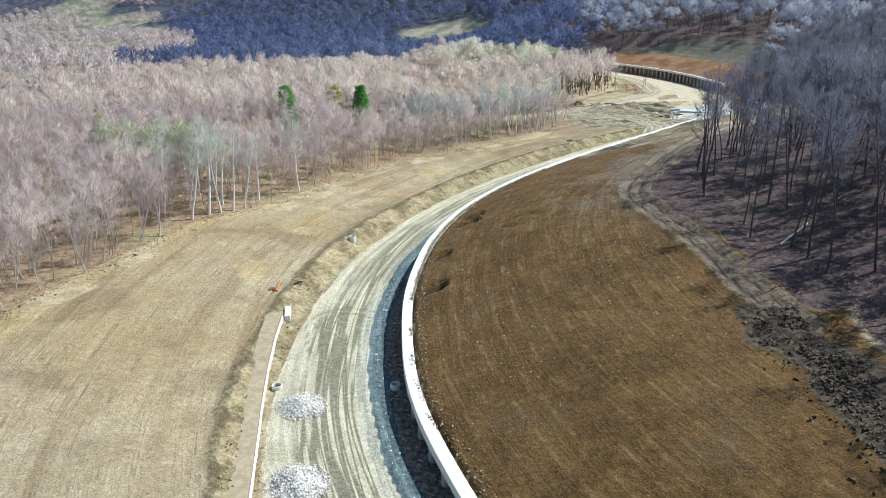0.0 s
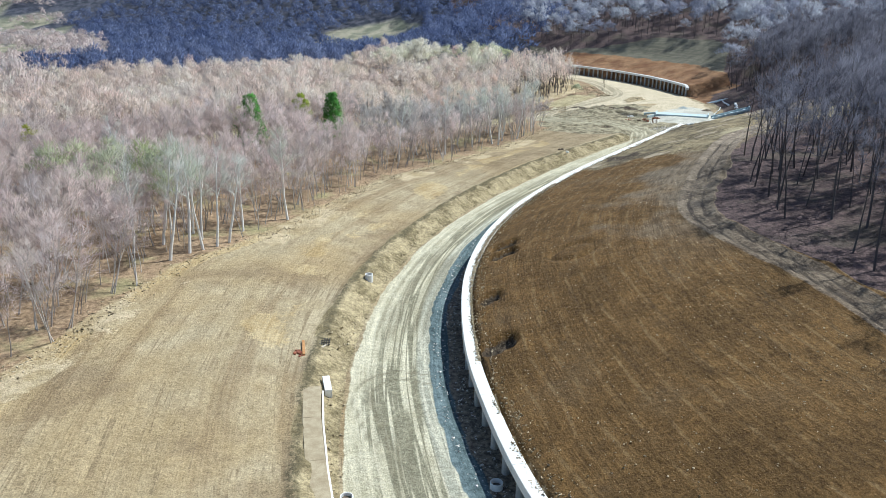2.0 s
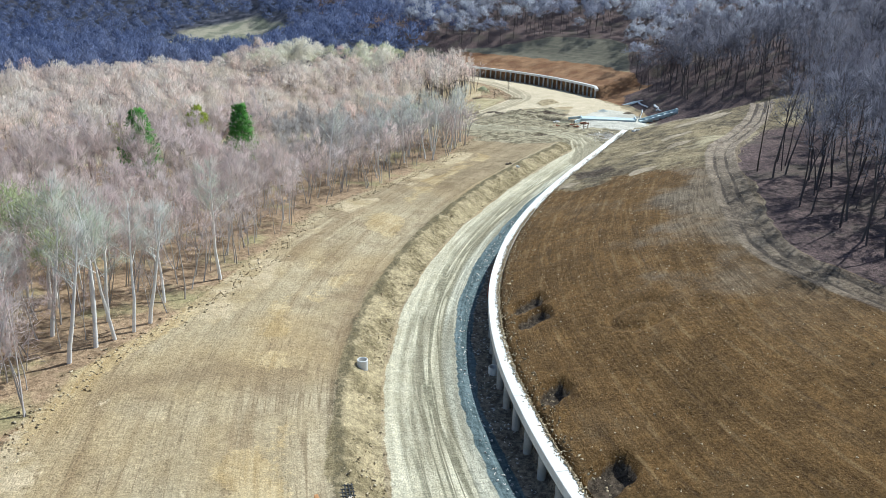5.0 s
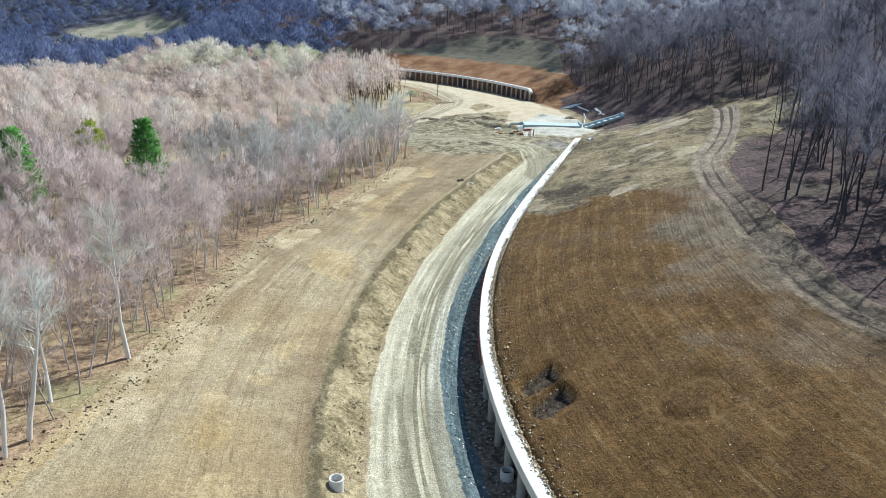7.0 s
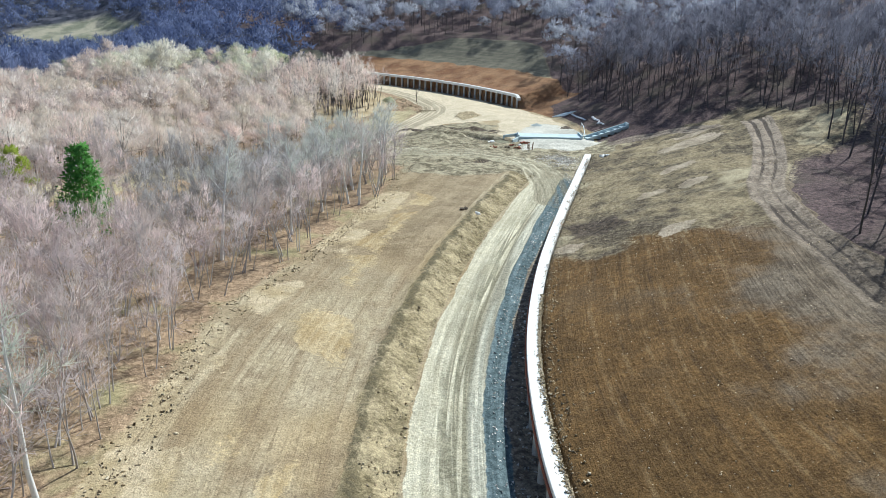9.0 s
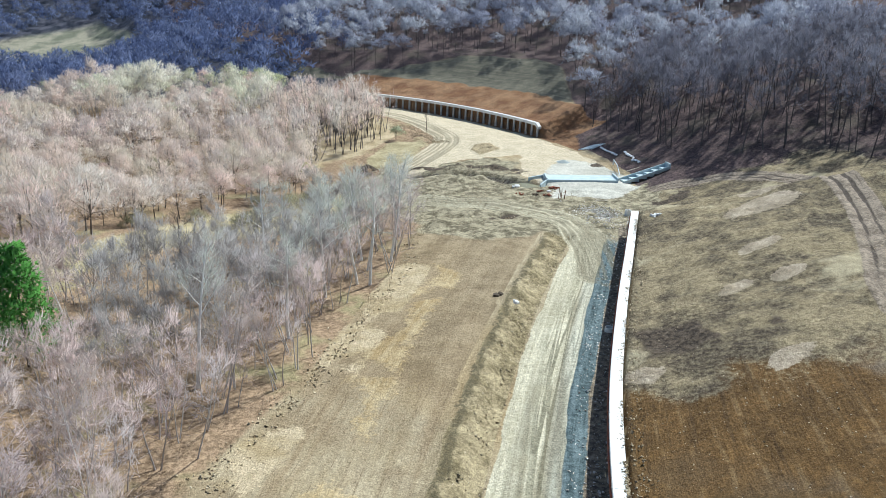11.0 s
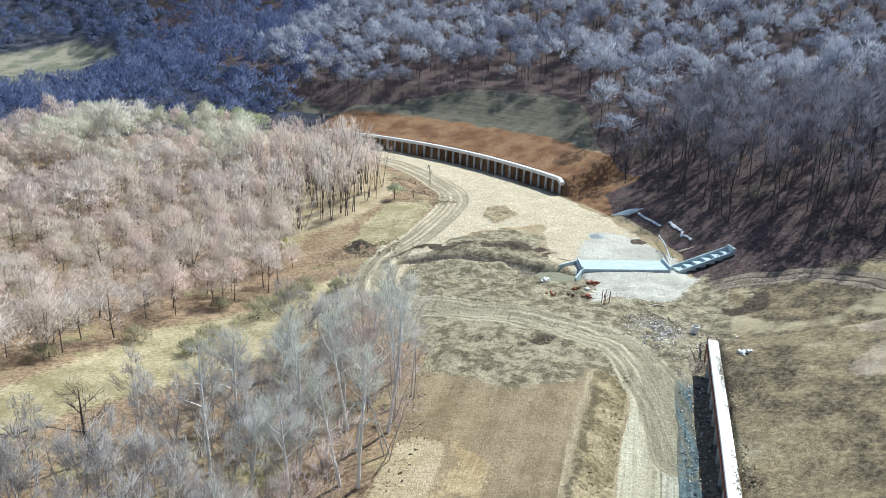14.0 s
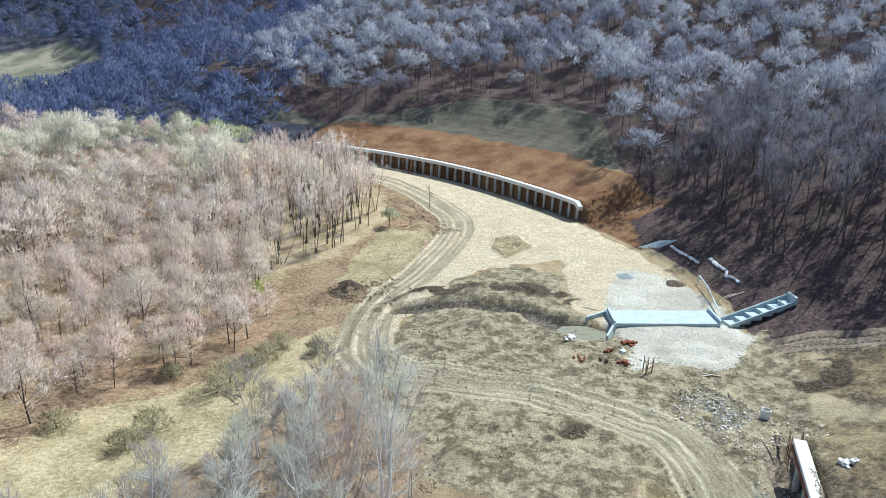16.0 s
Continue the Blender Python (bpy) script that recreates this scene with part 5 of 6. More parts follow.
for i, (x, y, k) in enumerate([(-3, 244, 1.0), (-68.6, 232, 1.15), (-56, 246, 0.8), (3, 312, 0.9), (18, 322, 0.9), (-20, 303, 0.85), (-36, 262, 0.8)]):
    one_tree("oak_tree", "dark spreading bare oak with crooked limbs", bare_tree(780 + i, 9.5, 0.28, 0.52, 9, 260, 0.24, 0.08, 1, 5, 0.05, 1.0, 7), M_OAK, M_BUSH if i else M_OAK, x, y, k, "old oaks")
for i, (x, y, h) in enumerate([(92, 350, 6), (94, 354, 5), (73, 345, 8), (55.2, 152.3, 15), (82, 340, 3)]):
    one_tree("bare_sapling", "thin dark leafless sapling beside the track", bare_tree(800 + i, h, 0.4, 0.16, 6, 50, 0.06 + 0.004 * h, 0.04, 1, 2, 0.04, 0.7, 5), M_OAK, M_OAK, x, y)


# ---- site works ----
def beam(name, p, q, w, h, material, parent=None, label="", bevel=0.02):
    """A squared bar from p to q (the middle of its underside)."""
    p, q = Vector(p), Vector(q)
    d = q - p
    yaw = math.atan2(d.y, d.x)
    pitch = math.atan2(d.z, math.hypot(d.x, d.y))
    m = Matrix.Translation((p + q) / 2) @ Matrix.Rotation(yaw, 4, "Z") @ Matrix.Rotation(-pitch, 4, "Y") @ Matrix.Translation((0, 0, h / 2))
    bm = bmesh.new()
    box(bm, d.length, w, h, m, bevel)
    return part(name, bm, material, parent, label)


def thing(name, label, category, group="", at=None):
    ob = new(name)
    if at is not None:
        ob.location = at
    return tagged(ob, label, category, group)


def well_ring(x, y, z, h, label, r=0.62):
    """A precast concrete well ring, open on top."""
    root = thing("well_ring", label, "concrete ring", "concrete well rings", (x, y, z))
    bm = bmesh.new()
    rows = []
    for rr, zz in ((r, -0.25), (r, h - 0.04), (r - 0.03, h), (r - 0.10, h), (r - 0.12, h - 0.04), (r - 0.12, 0.1)):
        rows.append([bm.verts.new((rr * math.cos(a * math.pi / 12), rr * math.sin(a * math.pi / 12), zz)) for a in range(24)])
    for a, b in zip(rows, rows[1:]):
        for k in range(24):
            bm.faces.new((a[k], a[(k + 1) % 24], b[(k + 1) % 24], b[k]))
    part("ring", bm, M_CONC, root, smooth=False)
    bm = bmesh.new()
    bmesh.ops.create_circle(bm, cap_ends=True, segments=24, radius=r - 0.121, matrix=Matrix.Translation((0, 0, h * 0.35)))
    part("floor", bm, M_DARK_SOIL, root, "dark earth inside the ring")
    return root


well_ring(-16.5, 126.9, gz(-16.5, 126.9), 1.0, "pale concrete well ring on the dug bank")
well_ring(-5.4, 77.4, gz(-5.4, 77.4), 0.7, "pale concrete well ring in the ditch below the wall")
well_ring(-1.4, 124.9, gz(-1.4, 124.9), 0.9, "pale concrete well ring in the ditch below the wall")
well_ring(46.2, 199.6, gz(46.2, 199.6), 0.7, "pale concrete well ring in the ditch below the wall")
well_ring(84.9, 240.8, gz(84.9, 240.8), 1.2, "white concrete well ring on rubble near the wall's end")
well_ring(-19.2, 76.2, gz(-19.2, 76.2), 0.5, "grey concrete well ring behind the gravel heap")


def heap(name, label, x, y, r, h, soil, stones, stone_mat, seed, size=0.16):
    """A dumped heap: a lumpy mound and loose stones on it."""
    rng = np.random.default_rng(seed)
    root = thing(name, label, "heap", at=(x, y, gz(x, y)))
    bm = bmesh.new()
    rows = []
    for i in range(9):
        f = i / 8
        rows.append([bm.verts.new((math.cos(a) * r * f * (1 + 0.12 * math.sin(3 * a + seed)), math.sin(a) * r * f * (1 + 0.1 * math.cos(2 * a + seed)),
                                   h * (1 - f) ** 1.15 * (1 + rng.normal(0, 0.06)) - 0.15 * f)) for a in np.linspace(0, 2 * math.pi, 28, endpoint=False)])
    for a, b in zip(rows, rows[1:]):
        for k in range(28):
            bm.faces.new((a[k], b[k], b[(k + 1) % 28], a[(k + 1) % 28]))
    bmesh.ops.remove_doubles(bm, verts=rows[0], dist=0.6 * h)
    part("mound", bm, soil, root, smooth=True)
    if stones:
        vs, fs, ts = [], [], []
        for i in range(stones):
            a, f = rng.uniform(0, 6.283), math.sqrt(rng.uniform(0, 1.25))
            zz = h * max(0, 1 - f) ** 1.15
            c = np.array([math.cos(a) * r * f, math.sin(a) * r * f, zz + 0.02])
            p = rng.normal(0, 1, (4, 3))
            p = p / np.linalg.norm(p, axis=1)[:, None] * size * rng.uniform(0.5, 1.3)
            fs += [(4 * i, 4 * i + 1, 4 * i + 2), (4 * i, 4 * i + 3, 4 * i + 1), (4 * i, 4 * i + 2, 4 * i + 3), (4 * i + 1, 4 * i + 3, 4 * i + 2)]
            vs.append(c + p)
            ts += [rng.uniform()] * 4
        ob = new("gravel", mesh_np("gravel", np.vstack(vs), np.array(fs), stone_mat, np.array(ts)))
        ob.parent = root
        tagged(ob, kind="stuff")
    return root


heap("gravel_heap", "heap of pale crushed stone on the road", -15.6, 72.3, 2.6, 1.1, M_STONE, 1500, M_STONE, 1)
heap("gravel_heap", "heap of pale crushed stone on the road", -13.4, 58.6, 2.8, 1.4, M_STONE, 1600, M_STONE, 2)
heap("gravel_heap", "low heap of blue-grey gravel on the levelled pad", 103.4, 288.5, 2.3, 0.8, M_BLUE, 0, M_STONE, 3)
heap("soil_heap", "small heap of dark spoil on the levelled pad", 109.4, 281.6, 2.4, 0.7, M_DARK_SOIL, 60, M_CLOD, 4)
heap("soil_heap", "brown spoil heap with clods between the sandy tracks", 95, 314, 2.6, 0.8, M_TAN_SOIL, 350, M_CLOD, 5, 0.2)
heap("soil_heap", "dark dug-out heap beside the sandy track", 55, 312.5, 3.0, 1.6, M_DARK_SOIL, 300, M_CLOD, 6, 0.25)


def strip_stuff(name, label, places, size, material, seed, flat=0.7, zs=None):
    """Loose stones and clods over a stretch of ground."""
    rng = np.random.default_rng(seed)
    q = np.array(places, float)
    z = ground_z(q[:, 0], q[:, 1]) if zs is None else zs
    vs, fs, ts = [], [], []
    for i, (x, y, zz) in enumerate(zip(q[:, 0], q[:, 1], z)):
        p = rng.normal(0, 1, (5, 3))
        p = p / np.linalg.norm(p, axis=1)[:, None] * size * rng.uniform(0.35, 1.4) * (1, 1, flat)
        b = 5 * i
        fs += [(b, b + 1, b + 2), (b, b + 3, b + 1), (b, b + 2, b + 3), (b + 1, b + 4, b + 2), (b + 1, b + 3, b + 4), (b + 2, b + 4, b + 3)]
        vs.append(p + (x, y, zz + 0.3 * size * flat))
        ts += [rng.uniform()] * 5
    ob = new(name, mesh_np(name, np.vstack(vs), np.array(fs), material, np.array(ts)))
    return tagged(ob, label, "rubble", kind="stuff")


def on_axis(rng, n, s0, s1, u0, u1):
    out = []
    for _ in range(n):
        s = rng.uniform(s0, s1)
        x, y, dx, dy = at_s(s)
        uu = (u0(s) if callable(u0) else u0) + rng.uniform(0, 1) * (u1 - (u0 if not callable(u0) else 0))
        out.append((x + dy * uu, y - dx * uu))
    return out


rg = np.random.default_rng(77)
strip_stuff("clods", "dry clods along the dug bank beside the road", [(at_s(s)[0] + at_s(s)[3] * u, at_s(s)[1] - at_s(s)[2] * u) for s, u in ((s, float(road_left(s)) - rg.uniform(0.2, 5.2)) for s in rg.uniform(10, 216, 3600))], 0.17, M_CLOD, 21)
strip_stuff("clods", "clods and weeds behind the wall's cap", on_axis(rg, 2200, 0, 219, 0.25, 2.2), 0.16, M_CLOD, 22)
strip_stuff("clods", "loose clods on the tilled slope", on_axis(rg, 3500, 20, 200, 2.0, 34.0), 0.12, M_CLOD, 23, 0.6)
strip_stuff("ditch_stones", "stones in the ditch below the wall", on_axis(rg, 1800, 5, 219, -4.6, -0.6), 0.17, M_STONE, 24)
strip_stuff("rubble", "pale stony rubble near the wall's end", [(80.5 + rg.normal(0, 2.6), 243 + rg.normal(0, 4.0)) for _ in range(1500)], 0.2, M_STONE, 25)
strip_stuff("clods", "clods of churned mud between the tracks", [(rg.uniform(48, 84), rg.uniform(246, 300)) for _ in range(2200)], 0.19, M_CLOD, 26, 0.6)
ln = smooth_line(FOREST_EDGE, 0.5)
strip_stuff("clods", "clods and brush along the foot of the wood", [(ln[i][0] + rg.normal(1.0, 1.2), ln[i][1] + rg.normal(-0.6, 1.2)) for i in rg.integers(0, len(ln), 2600)], 0.2, M_CLOD, 27, 0.7)
strip_stuff("clods", "torn dark soil below the forest track", [(36.5 + rg.normal(0, 1.8), rg.uniform(44, 74)) for _ in range(1400)], 0.24, M_DARK_SOIL, 28)
strip_stuff("clods", "clods along the sandy track's verge", [(rg.normal(86, 2.2), rg.uniform(330, 362)) for _ in range(900)] + [(rg.normal(56, 4), rg.normal(309, 2.5)) for _ in range(900)], 0.26, M_CLOD, 29)

cap_s = np.concatenate([c + rg.normal(0, 0.8, 26) for c in rg.uniform(20, 216, 60)])
cap_u = 0.45 - np.abs(rg.normal(0, 0.28, len(cap_s)))
strip_stuff("clods", "brown earth spilt on the white cap beam", [(at_s(s)[0] + at_s(s)[3] * u, at_s(s)[1] - at_s(s)[2] * u) for s, u in zip(cap_s, cap_u)], 0.13, M_CLOD, 30, 0.6, np.array([float(cap_z(s)) + 0.01 for s in cap_s]))

over_s = rg.uniform(58, 140, 3000)
over_u = 0.5 - np.abs(rg.normal(0, 0.2, 3000)) * (1 + 0.8 * vnoise(over_s, over_s * 0, 6, 71, 2))
strip_stuff("clods", "band of earth and weeds lapping over the cap beam", [(at_s(s)[0] + at_s(s)[3] * u, at_s(s)[1] - at_s(s)[2] * u) for s, u in zip(over_s, over_u)], 0.15, M_CLOD, 31, 0.7, np.array([float(cap_z(s)) + 0.01 for s in over_s]))

# strip footing with a white kerb beside the road
root = thing("strip_footing", "grass-topped concrete strip footing beside the road", "footing")
KERB = [(-15.8, 47), (-17.3, 56.4), (-18.5, 63.6), (-19.9, 72), (-21.0, 80), (-21.7, 87), (-22.0, 93)]
for (x1, y1), (x2, y2) in zip(KERB, KERB[1:]):
    z1, z2 = gz(x1, y1), gz(x2, y2)
    beam("kerb", (x1, y1, z1 - 0.3), (x2, y2, z2 - 0.3), 0.2, 0.8, M_CONC, root, "white concrete kerb")
    beam("bed", (x1 - 1.15, y1 + 0.3, max(z1, gz(x1 - 1.15, y1 + 0.3)) - 0.5), (x2 - 1.15, y2 + 0.3, max(z2, gz(x2 - 1.15, y2 + 0.3)) - 0.5), 1.9, 0.9, M_TAN_SOIL, root, "earth-covered footing bed")
beam("end_block", (-21.4, 93.2, gz(-21.4, 93.2) - 0.2), (-21.8, 95.8, gz(-21.8, 95.8) - 0.2), 0.8, 1.1, M_CONC, root, "white concrete end block")

# timber post, red rubble and grating on the slope
root = thing("timber_beam", "orange timber beam lying on the graded slope", "timber")
beam("timber", (-24.6, 101.2, gz(-24.6, 101.2) + 0.02), (-24.9, 104.6, gz(-24.9, 104.6) + 0.05), 0.32, 0.3, M_WOOD, root)
rr = np.random.default_rng(5)


def rubble_pile(x, y, r, n, mat, label, size=0.35, bars=0):
    root = thing("rubble_pile", label, "rubble", "rust-red rubble piles")
    for i in range(n):
        a, f = rr.uniform(0, 6.28), math.sqrt(rr.uniform())
        cx, cy = x + r * f * math.cos(a), y + r * f * math.sin(a)
        bm = bmesh.new()
        k = size * rr.uniform(0.6, 1.4)
        box(bm, k * rr.uniform(0.8, 2.0), k, k * 0.7, pose(cx, cy, gz(cx, cy) + 0.25 * k + 0.3 * size * (1 - f), rr.uniform(-25, 25), rr.uniform(-25, 25), rr.uniform(0, 360)), 0.04)
        part("chunk", bm, mat, root)
    for i in range(bars):
        a = rr.uniform(0, 6.28)
        bm = bmesh.new()
        tube(bm, (x, y, gz(x, y)), (x + 1.2 * math.cos(a), y + 1.2 * math.sin(a), gz(x, y) + rr.uniform(0.3, 1.6)), 0.03, 0.03, 5)
        part("bar", bm, M_STEEL, root)
    return root


rubble_pile(-25.3, 101.6, 0.8, 9, M_RUST, "red brick rubble beside the timber beam", 0.28)
rubble_pile(83.5, 264.8, 1.1, 14, M_RUST, "rust-red rubble pile beside the culvert slab", 0.4)
rubble_pile(79.0, 264.5, 0.8, 8, M_RUST, "rust-red rubble pile beside the culvert slab", 0.35, 2)
rubble_pile(78.0, 259.9, 0.9, 9, M_RUST, "rust-red rubble pile on the trampled pad", 0.4, 4)
rubble_pile(76.0, 262.0, 0.8, 7, M_DARK_SOIL, "dark broken rubble pile on the trampled pad", 0.4)
rubble_pile(73.3, 264.2, 1.0, 8, M_RUST, "scattered red rubble beside the stream", 0.3)
rubble_pile(80.8, 262.9, 0.6, 5, M_CONC, "white broken concrete lumps on the pad", 0.4)
rubble_pile(76.3, 270.4, 1.3, 14, M_CONC, "white broken concrete at the stream's edge", 0.35)
rubble_pile(77.6, 225.4, 1.0, 9, M_CONC, "white broken concrete behind the wall's end", 0.45)
rubble_pile(37.1, 209.6, 0.4, 3, M_CONC, "white concrete lump on the dug bank", 0.5)
rubble_pile(36.4, 213.2, 0.6, 5, M_DARK_SOIL, "dark hole-edge clods on the graded slope", 0.4)
root = thing("frame_stand", "rusty upright reinforcement frame on the pad", "steel frame")
for i, (dx, dy) in enumerate([(0, 0), (0.5, 0.3), (1.2, 0.1), (1.6, 0.5), (0.2, 0.8)]):
    bm = bmesh.new()
    tube(bm, (78.6 + dx, 255.9 + dy, gz(78.6, 255.9) - 0.1), (78.7 + dx * 1.1, 256 + dy, gz(78.6, 255.9) + 2.2 + 0.3 * math.sin(i * 2)), 0.07, 0.06, 6)
    part("upright", bm, M_STEEL, root)
for k in (0.7, 1.4):
    bm = bmesh.new()
    tube(bm, (78.5, 256, gz(78.6, 255.9) + k), (80.4, 256.3, gz(78.6, 255.9) + k + 0.2), 0.05, 0.05, 6)
    part("crossbar", bm, M_STEEL, root)
root = thing("grating", "black steel grating lying on the graded slope", "grating")
for i in range(6):
    x = -23.3 + i * 0.3
    beam("bar", (x, 104.2, gz(x, 104.2) + 0.04), (x + 0.1, 106.0, gz(x, 106) + 0.04), 0.1, 0.08, M_BLACK, root, bevel=0)
for i in range(4):
    y = 104.4 + i * 0.45
    beam("crossbar", (-23.4, y, gz(-23.4, y) + 0.12), (-21.6, y + 0.05, gz(-21.6, y) + 0.12), 0.09, 0.06, M_BLACK, root, bevel=0)

# culvert with its slab, wing walls and stepped chute
cul = thing("culvert", "pale blue-grey concrete culvert slab with wing walls", "culvert")
A, B, C, D = Vector((85.2, 270.4, 0.05)), Vector((101.2, 263.2, 0.15)), Vector((103.6, 268.2, 0.15)), Vector((87.8, 275.2, 0.05))
bm = bmesh.new()
top = [bm.verts.new(p) for p in (A, B, C, D)]
low = [bm.verts.new(p - Vector((0, 0, 1.0))) for p in (A, B, C, D)]
bm.faces.new(top)
bm.faces.new(low[::-1])
for i in range(4):
    bm.faces.new((top[i], low[i], low[(i + 1) % 4], top[(i + 1) % 4]))
bmesh.ops.recalc_face_normals(bm, faces=bm.faces)
part("deck_slab", bm, M_CONC_B, cul)
beam("upstand", A - Vector((0, 0, 0.2)), D - Vector((0, 0, 0.2)), 0.35, 0.65, M_CONC_B, cul)
beam("upstand", B - Vector((0, 0, 0.2)), C - Vector((0, 0, 0.2)), 0.35, 0.75, M_CONC_B, cul)
beam("wing_wall", (84.8, 270.2, -1.7), (81.4, 267.6, -1.9), 0.35, 1.7, M_CONC_B, cul)
beam("wing_wall", (87.4, 275.3, -1.7), (83.0, 274.9, -1.9), 0.35, 1.7, M_CONC_B, cul)
beam("head_wall", (85.0, 270.0, -2.2), (87.6, 275.6, -2.2), 0.3, 2.3, M_CONC_B, cul)
ch = thing("stepped_chute", "pale concrete stepped water chute climbing the bank", "water chute")
P, Q = Vector((102.8, 263.6, -0.5)), Vector((114.2, 260.6, 3.1))
d2 = (Q - P).xy.normalized()
nrm = Vector((-d2.y, d2.x, 0))
beam("side_wall", P + nrm * 1.25, Q + nrm * 1.25, 0.25, 0.8, M_CONC_B, ch)
beam("side_wall", P - nrm * 1.25, Q - nrm * 1.25, 0.25, 0.55, M_CONC_B, ch)
for i in range(6):
    p, q = P.lerp(Q, i / 6), P.lerp(Q, (i + 1) / 6)
    z = p.z + 0.15
    beam("step", Vector((p.x, p.y, z - 0.4)), Vector((q.x, q.y, z - 0.4)), 2.2, 0.75, M_CONC_B, ch)
beam("end_block", Q + Vector((-0.2, 0, -0.2)) - nrm * 1.3, Q + Vector((0.2, 0.0, -0.2)) + nrm * 1.4, 0.5, 1.3, M_CONC_B, ch)
bm = bmesh.new()
pts = [(81.6, 268.2), (84.4, 270.4), (86.6, 274.6), (83, 274.4), (79, 275.8), (77.2, 275), (75.8, 271.8), (78, 269)]
bm.faces.new([bm.verts.new((x, y, -1.62)) for x, y in pts])
tagged(part("stream_water", bm, M_WATER), "muddy pool at the culvert's mouth", "water", kind="structure")
for k, (pp, zz) in enumerate([([(-300, 740), (-262, 752), (-235, 800), (-262, 838), (-300, 800)], 0), ([(-182, 700), (-140, 694), (-132, 712), (-178, 722)], 0), ([(-330, 930), (-290, 940), (-300, 1000), (-345, 990)], 0)]):
    bm = bmesh.new()
    zz = max(float(ground_z([x], [y])[0]) for x, y in pp) + 0.3
    bm.faces.new([bm.verts.new((x, y, zz)) for x, y in pp])
    tagged(part("pond", bm, M_POND), "still pale blue pond in the valley meadow", "pond", kind="structure")

# pipes, geotextile, planks
pile = thing("pipe_stack", "bundle of pale plastic pipes on the dark bank", "pipes")
for i in range(6):
    bm = bmesh.new()
    o = Vector((0.35 * i - 0.9, -0.75 * i + 1.9, 0))
    p, q = Vector((119.6, 300, 0)) + o, Vector((124.0, 298.6, 0)) + o * 0.8
    tube(bm, (p.x, p.y, gz(p.x, p.y) + 0.2), (q.x, q.y, gz(q.x, q.y) + 0.22), 0.13, 0.13, 10)
    part("pipe", bm, M_PIPE, pile, smooth=False)


def cloth_strip(line, width, label, seed):
    """Crumpled sheet lying along a line."""
    rng = np.random.default_rng(seed)
    pts = smooth_line(line, 0.35)
    bm = bmesh.new()
    rows = []
    for i, p in enumerate(pts):
        d = pts[min(i + 1, len(pts) - 1)] - pts[max(i - 1, 0)]
        d /= np.linalg.norm(d) + 1e-9
        w = width * (0.75 + 0.35 * math.sin(i * 0.9 + seed) * math.sin(i * 0.37))
        z = gz(*p)
        rows.append([bm.verts.new((p[0] - d[1] * k * w, p[1] + d[0] * k * w, z + 0.12 + 0.22 * (1 - 4 * k * k) + rng.normal(0, 0.05))) for k in np.linspace(-0.5, 0.5, 6)])
    for a, b in zip(rows, rows[1:]):
        for k in range(5):
            bm.faces.new((a[k], a[k + 1], b[k + 1], b[k]))
    ext = bmesh.ops.extrude_face_region(bm, geom=bm.faces[:])
    bmesh.ops.translate(bm, verts=[v for v in ext["geom"] if isinstance(v, bmesh.types.BMVert)], vec=(0, 0, -0.16))
    ob = part("geotextile_strip", bm, M_CLOTH, None)
    return tagged(ob, label, "cloth", "geotextile strips on the bank")


cloth_strip([(122.6, 296.5), (122.0, 294.4), (121.3, 291.2), (120.7, 288.6), (120.0, 286.0)], 0.9, "crumpled white geotextile strip on the dark bank", 1)
cloth_strip([(121.9, 285.2), (121.0, 283.2), (120.3, 281.4), (119.5, 279.0)], 1.1, "crumpled white geotextile strip on the dark bank", 2)
cloth_strip([(119.3, 278.6), (118.0, 277.4), (118.0, 276.2), (116.8, 273.2)], 0.8, "twisted white geotextile strip above the chute", 3)
bent = thing("bent_pipe", "bent pale pipe rising beside the culvert", "pipe")
for p, q in (((113.6, 280, -0.3), (113.7, 280.0, 1.1)), ((113.7, 280, 1.1), (111.0, 275.4, 0.9)), ((111.0, 275.4, 0.9), (105.2, 267.4, 0.3))):
    bm = bmesh.new()
    tube(bm, p, q, 0.12, 0.12, 8)
    part("pipe_length", bm, M_PIPE, bent)
for p, q, nm in (((111.3, 271.8), (114.6, 270.3), "pale plank lying on the bank"), ((111.6, 272.3), (113.8, 271.4), "pale plank lying on the bank"), ((86.2, 252.9), (88.2, 251.0), "white plank lying on the pad"), ((85.4, 252.2), (87.0, 251.9), "white plank lying on the pad"),
                 ((-22.9, 103.2), (-22.0, 104.4), "pale plank lying on the graded slope"), ((87.5, 277.5), (86.4, 279.8), "pale plank lying near the culvert")):
    ob = beam("plank", (*p, gz(*p) + 0.03), (*q, gz(*q) + 0.05), 0.25, 0.07, M_PLANK, None)
    tagged(ob, nm, "plank", "loose planks")

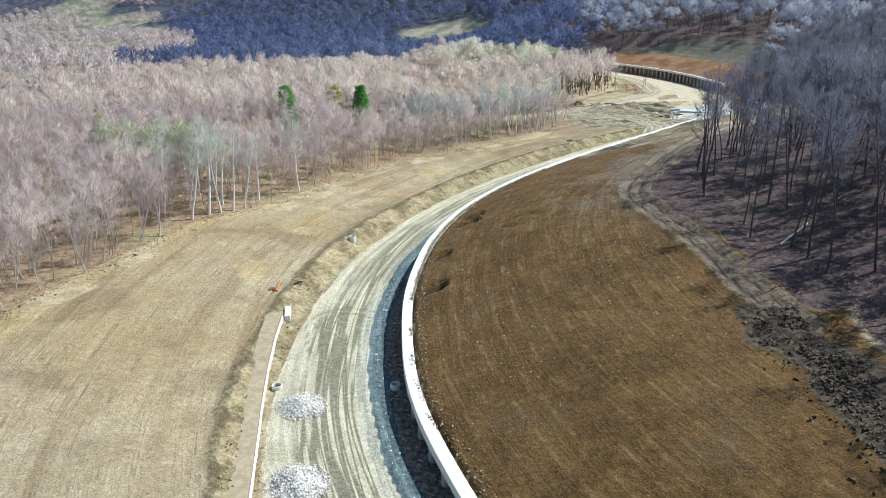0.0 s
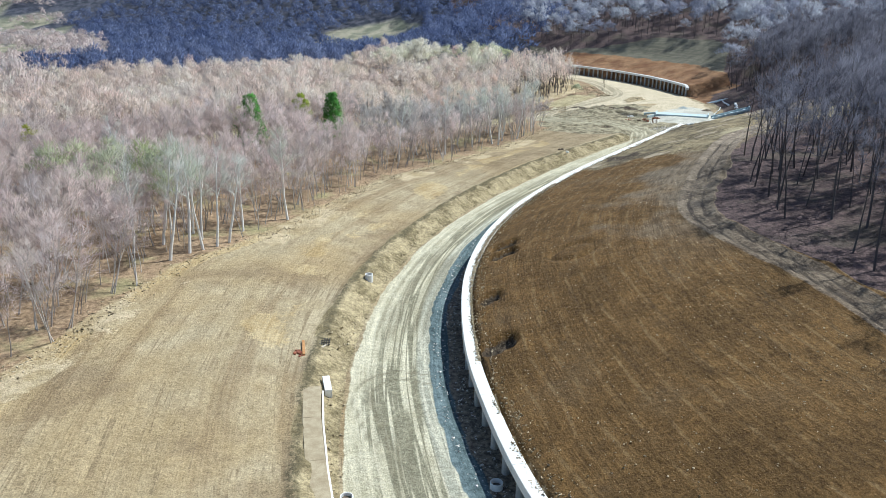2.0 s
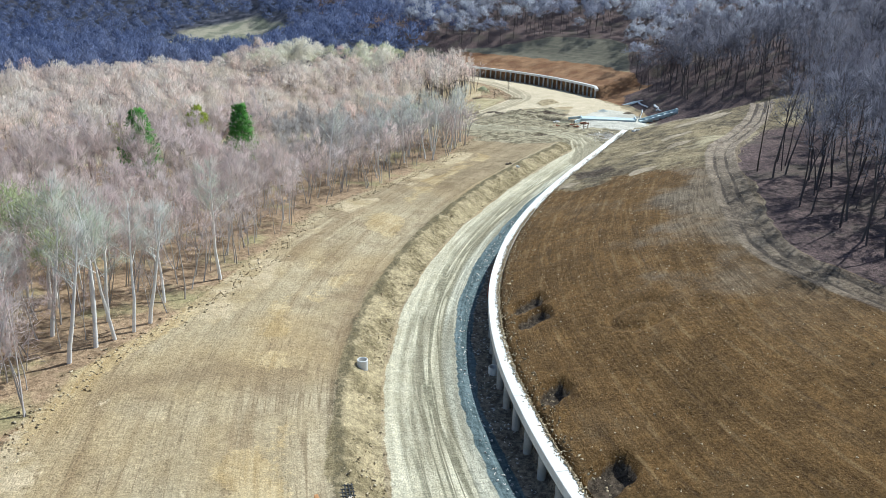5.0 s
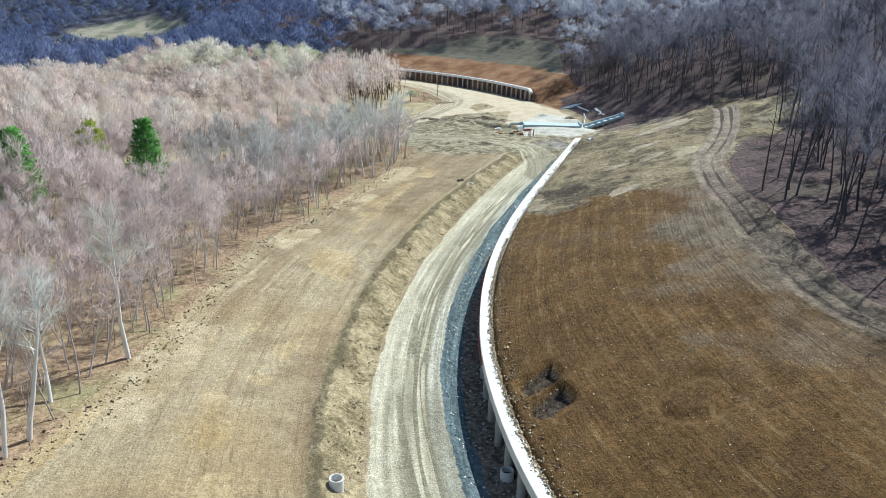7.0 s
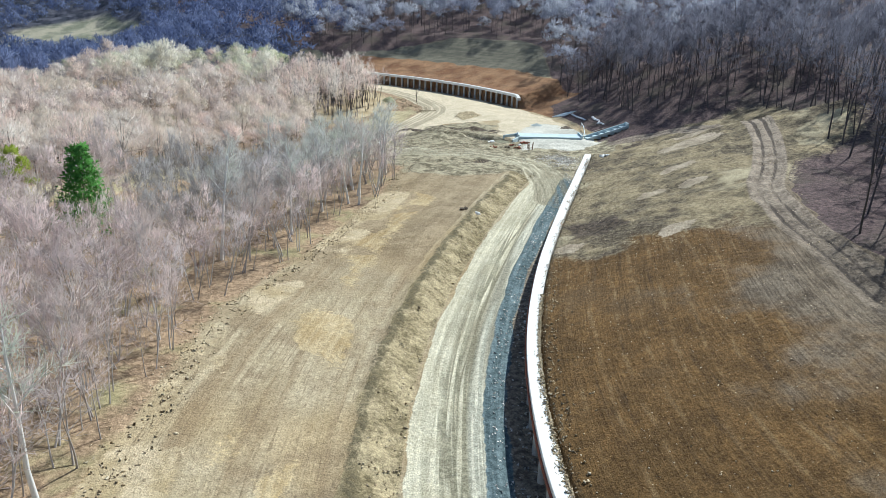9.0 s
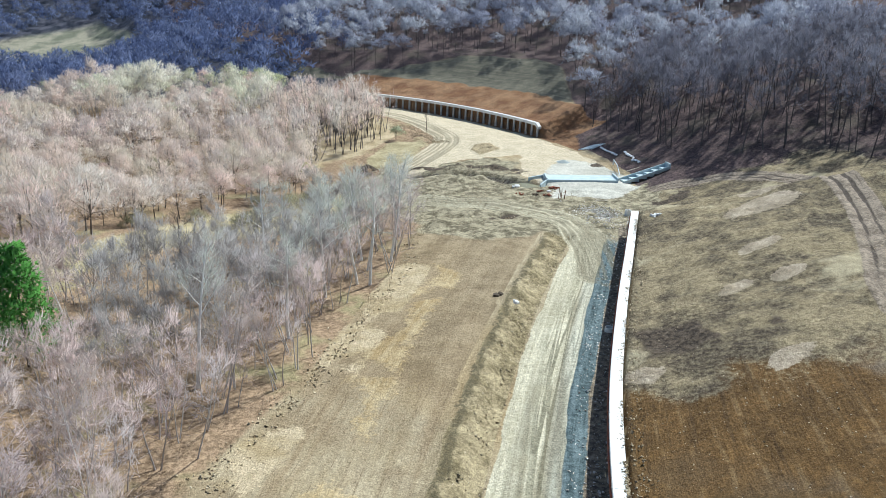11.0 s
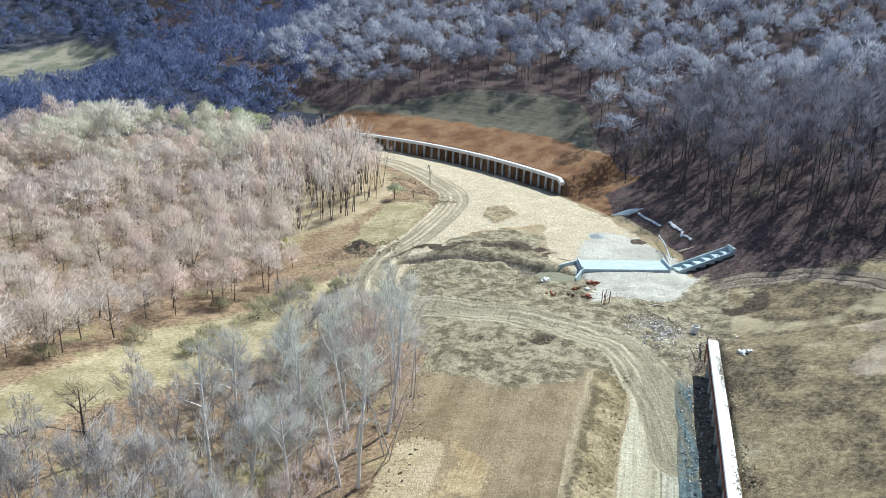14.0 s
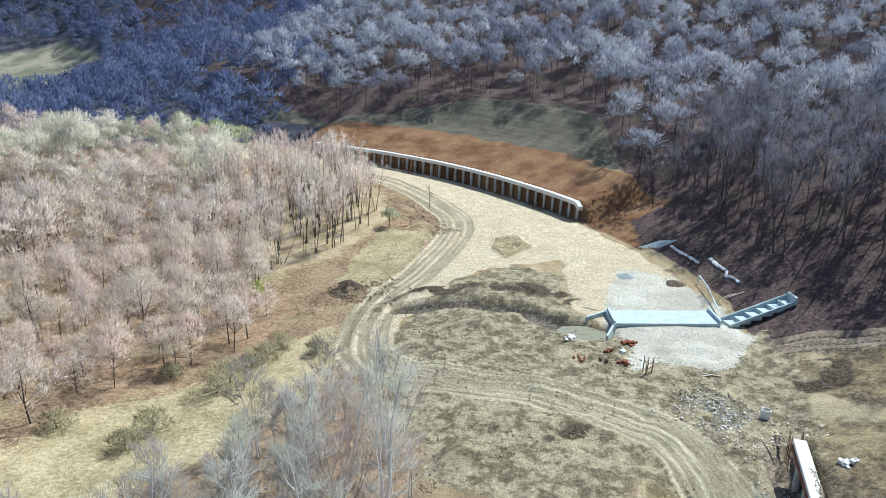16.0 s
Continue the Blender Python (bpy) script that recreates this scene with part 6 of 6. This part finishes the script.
# reinforcement cage at the unfinished end of the wall
cage = thing("rebar_cage", "rusty reinforcement cage at the wall's unfinished end", "rebar cage")
for i in range(6):
    for j in (0, 1):
        x, y, dx, dy = at_s(WALL_END + 0.4 + i * 0.45)
        uu = -0.75 + 1.3 * j
        bm = bmesh.new()
        tube(bm, (x + dy * uu, y - dx * uu, -1.2), (x + dy * uu + rr.normal(0, 0.06), y - dx * uu + rr.normal(0, 0.06), 2.8 + rr.uniform(-0.3, 0.4)), 0.035, 0.035, 5)
        part("upright_bar", bm, M_STEEL, cage)
for k in range(6):
    for j in (0, 1):
        x1, y1, dx, dy = at_s(WALL_END + 0.1)
        x2, y2, _, _ = at_s(WALL_END + 2.9)
        uu = -0.75 + 1.3 * j
        bm = bmesh.new()
        tube(bm, (x1 + dy * uu, y1 - dx * uu, -0.6 + 0.6 * k), (x2 + dy * uu, y2 - dx * uu, -0.7 + 0.6 * k), 0.03, 0.03, 5)
        part("tie_bar", bm, M_STEEL, cage)
root = thing("brace_planks", "wooden bracing planks against the rebar cage", "planks")
for p, q in (((81.6, 236.6), (79.6, 233.6)), ((80.2, 237.2), (79.0, 234.0)), ((82.6, 237.4), (80.4, 234.6))):
    beam("brace", (*p, gz(*p)), (*q, gz(*q) + 1.6), 0.14, 0.1, M_PLANK, root, bevel=0)
root = thing("fallen_trunk", "fallen white birch trunk at the forest's edge", "log")
bm = bmesh.new()
tube(bm, (44.2, 91.5, gz(44.2, 91.5) + 0.15), (49.0, 95.0, gz(49, 95) + 0.8), 0.13, 0.07, 7)
part("log", bm, M_BIRCH, root)
root = thing("brushwood", "heap of dark cut branches on the meadow", "branches")
for i in range(14):
    a = rr.uniform(0, 6.28)
    bm = bmesh.new()
    z0 = gz(-11, 251)
    tube(bm, (-11 + math.cos(a) * 0.4, 251 + math.sin(a) * 0.4, z0 + 0.3), (-11 + math.cos(a) * rr.uniform(1, 2.4), 251 + math.sin(a) * rr.uniform(1, 2.4), z0 + rr.uniform(0.1, 0.9)), 0.09, 0.03, 5)
    part("branch", bm, M_OAK, root)
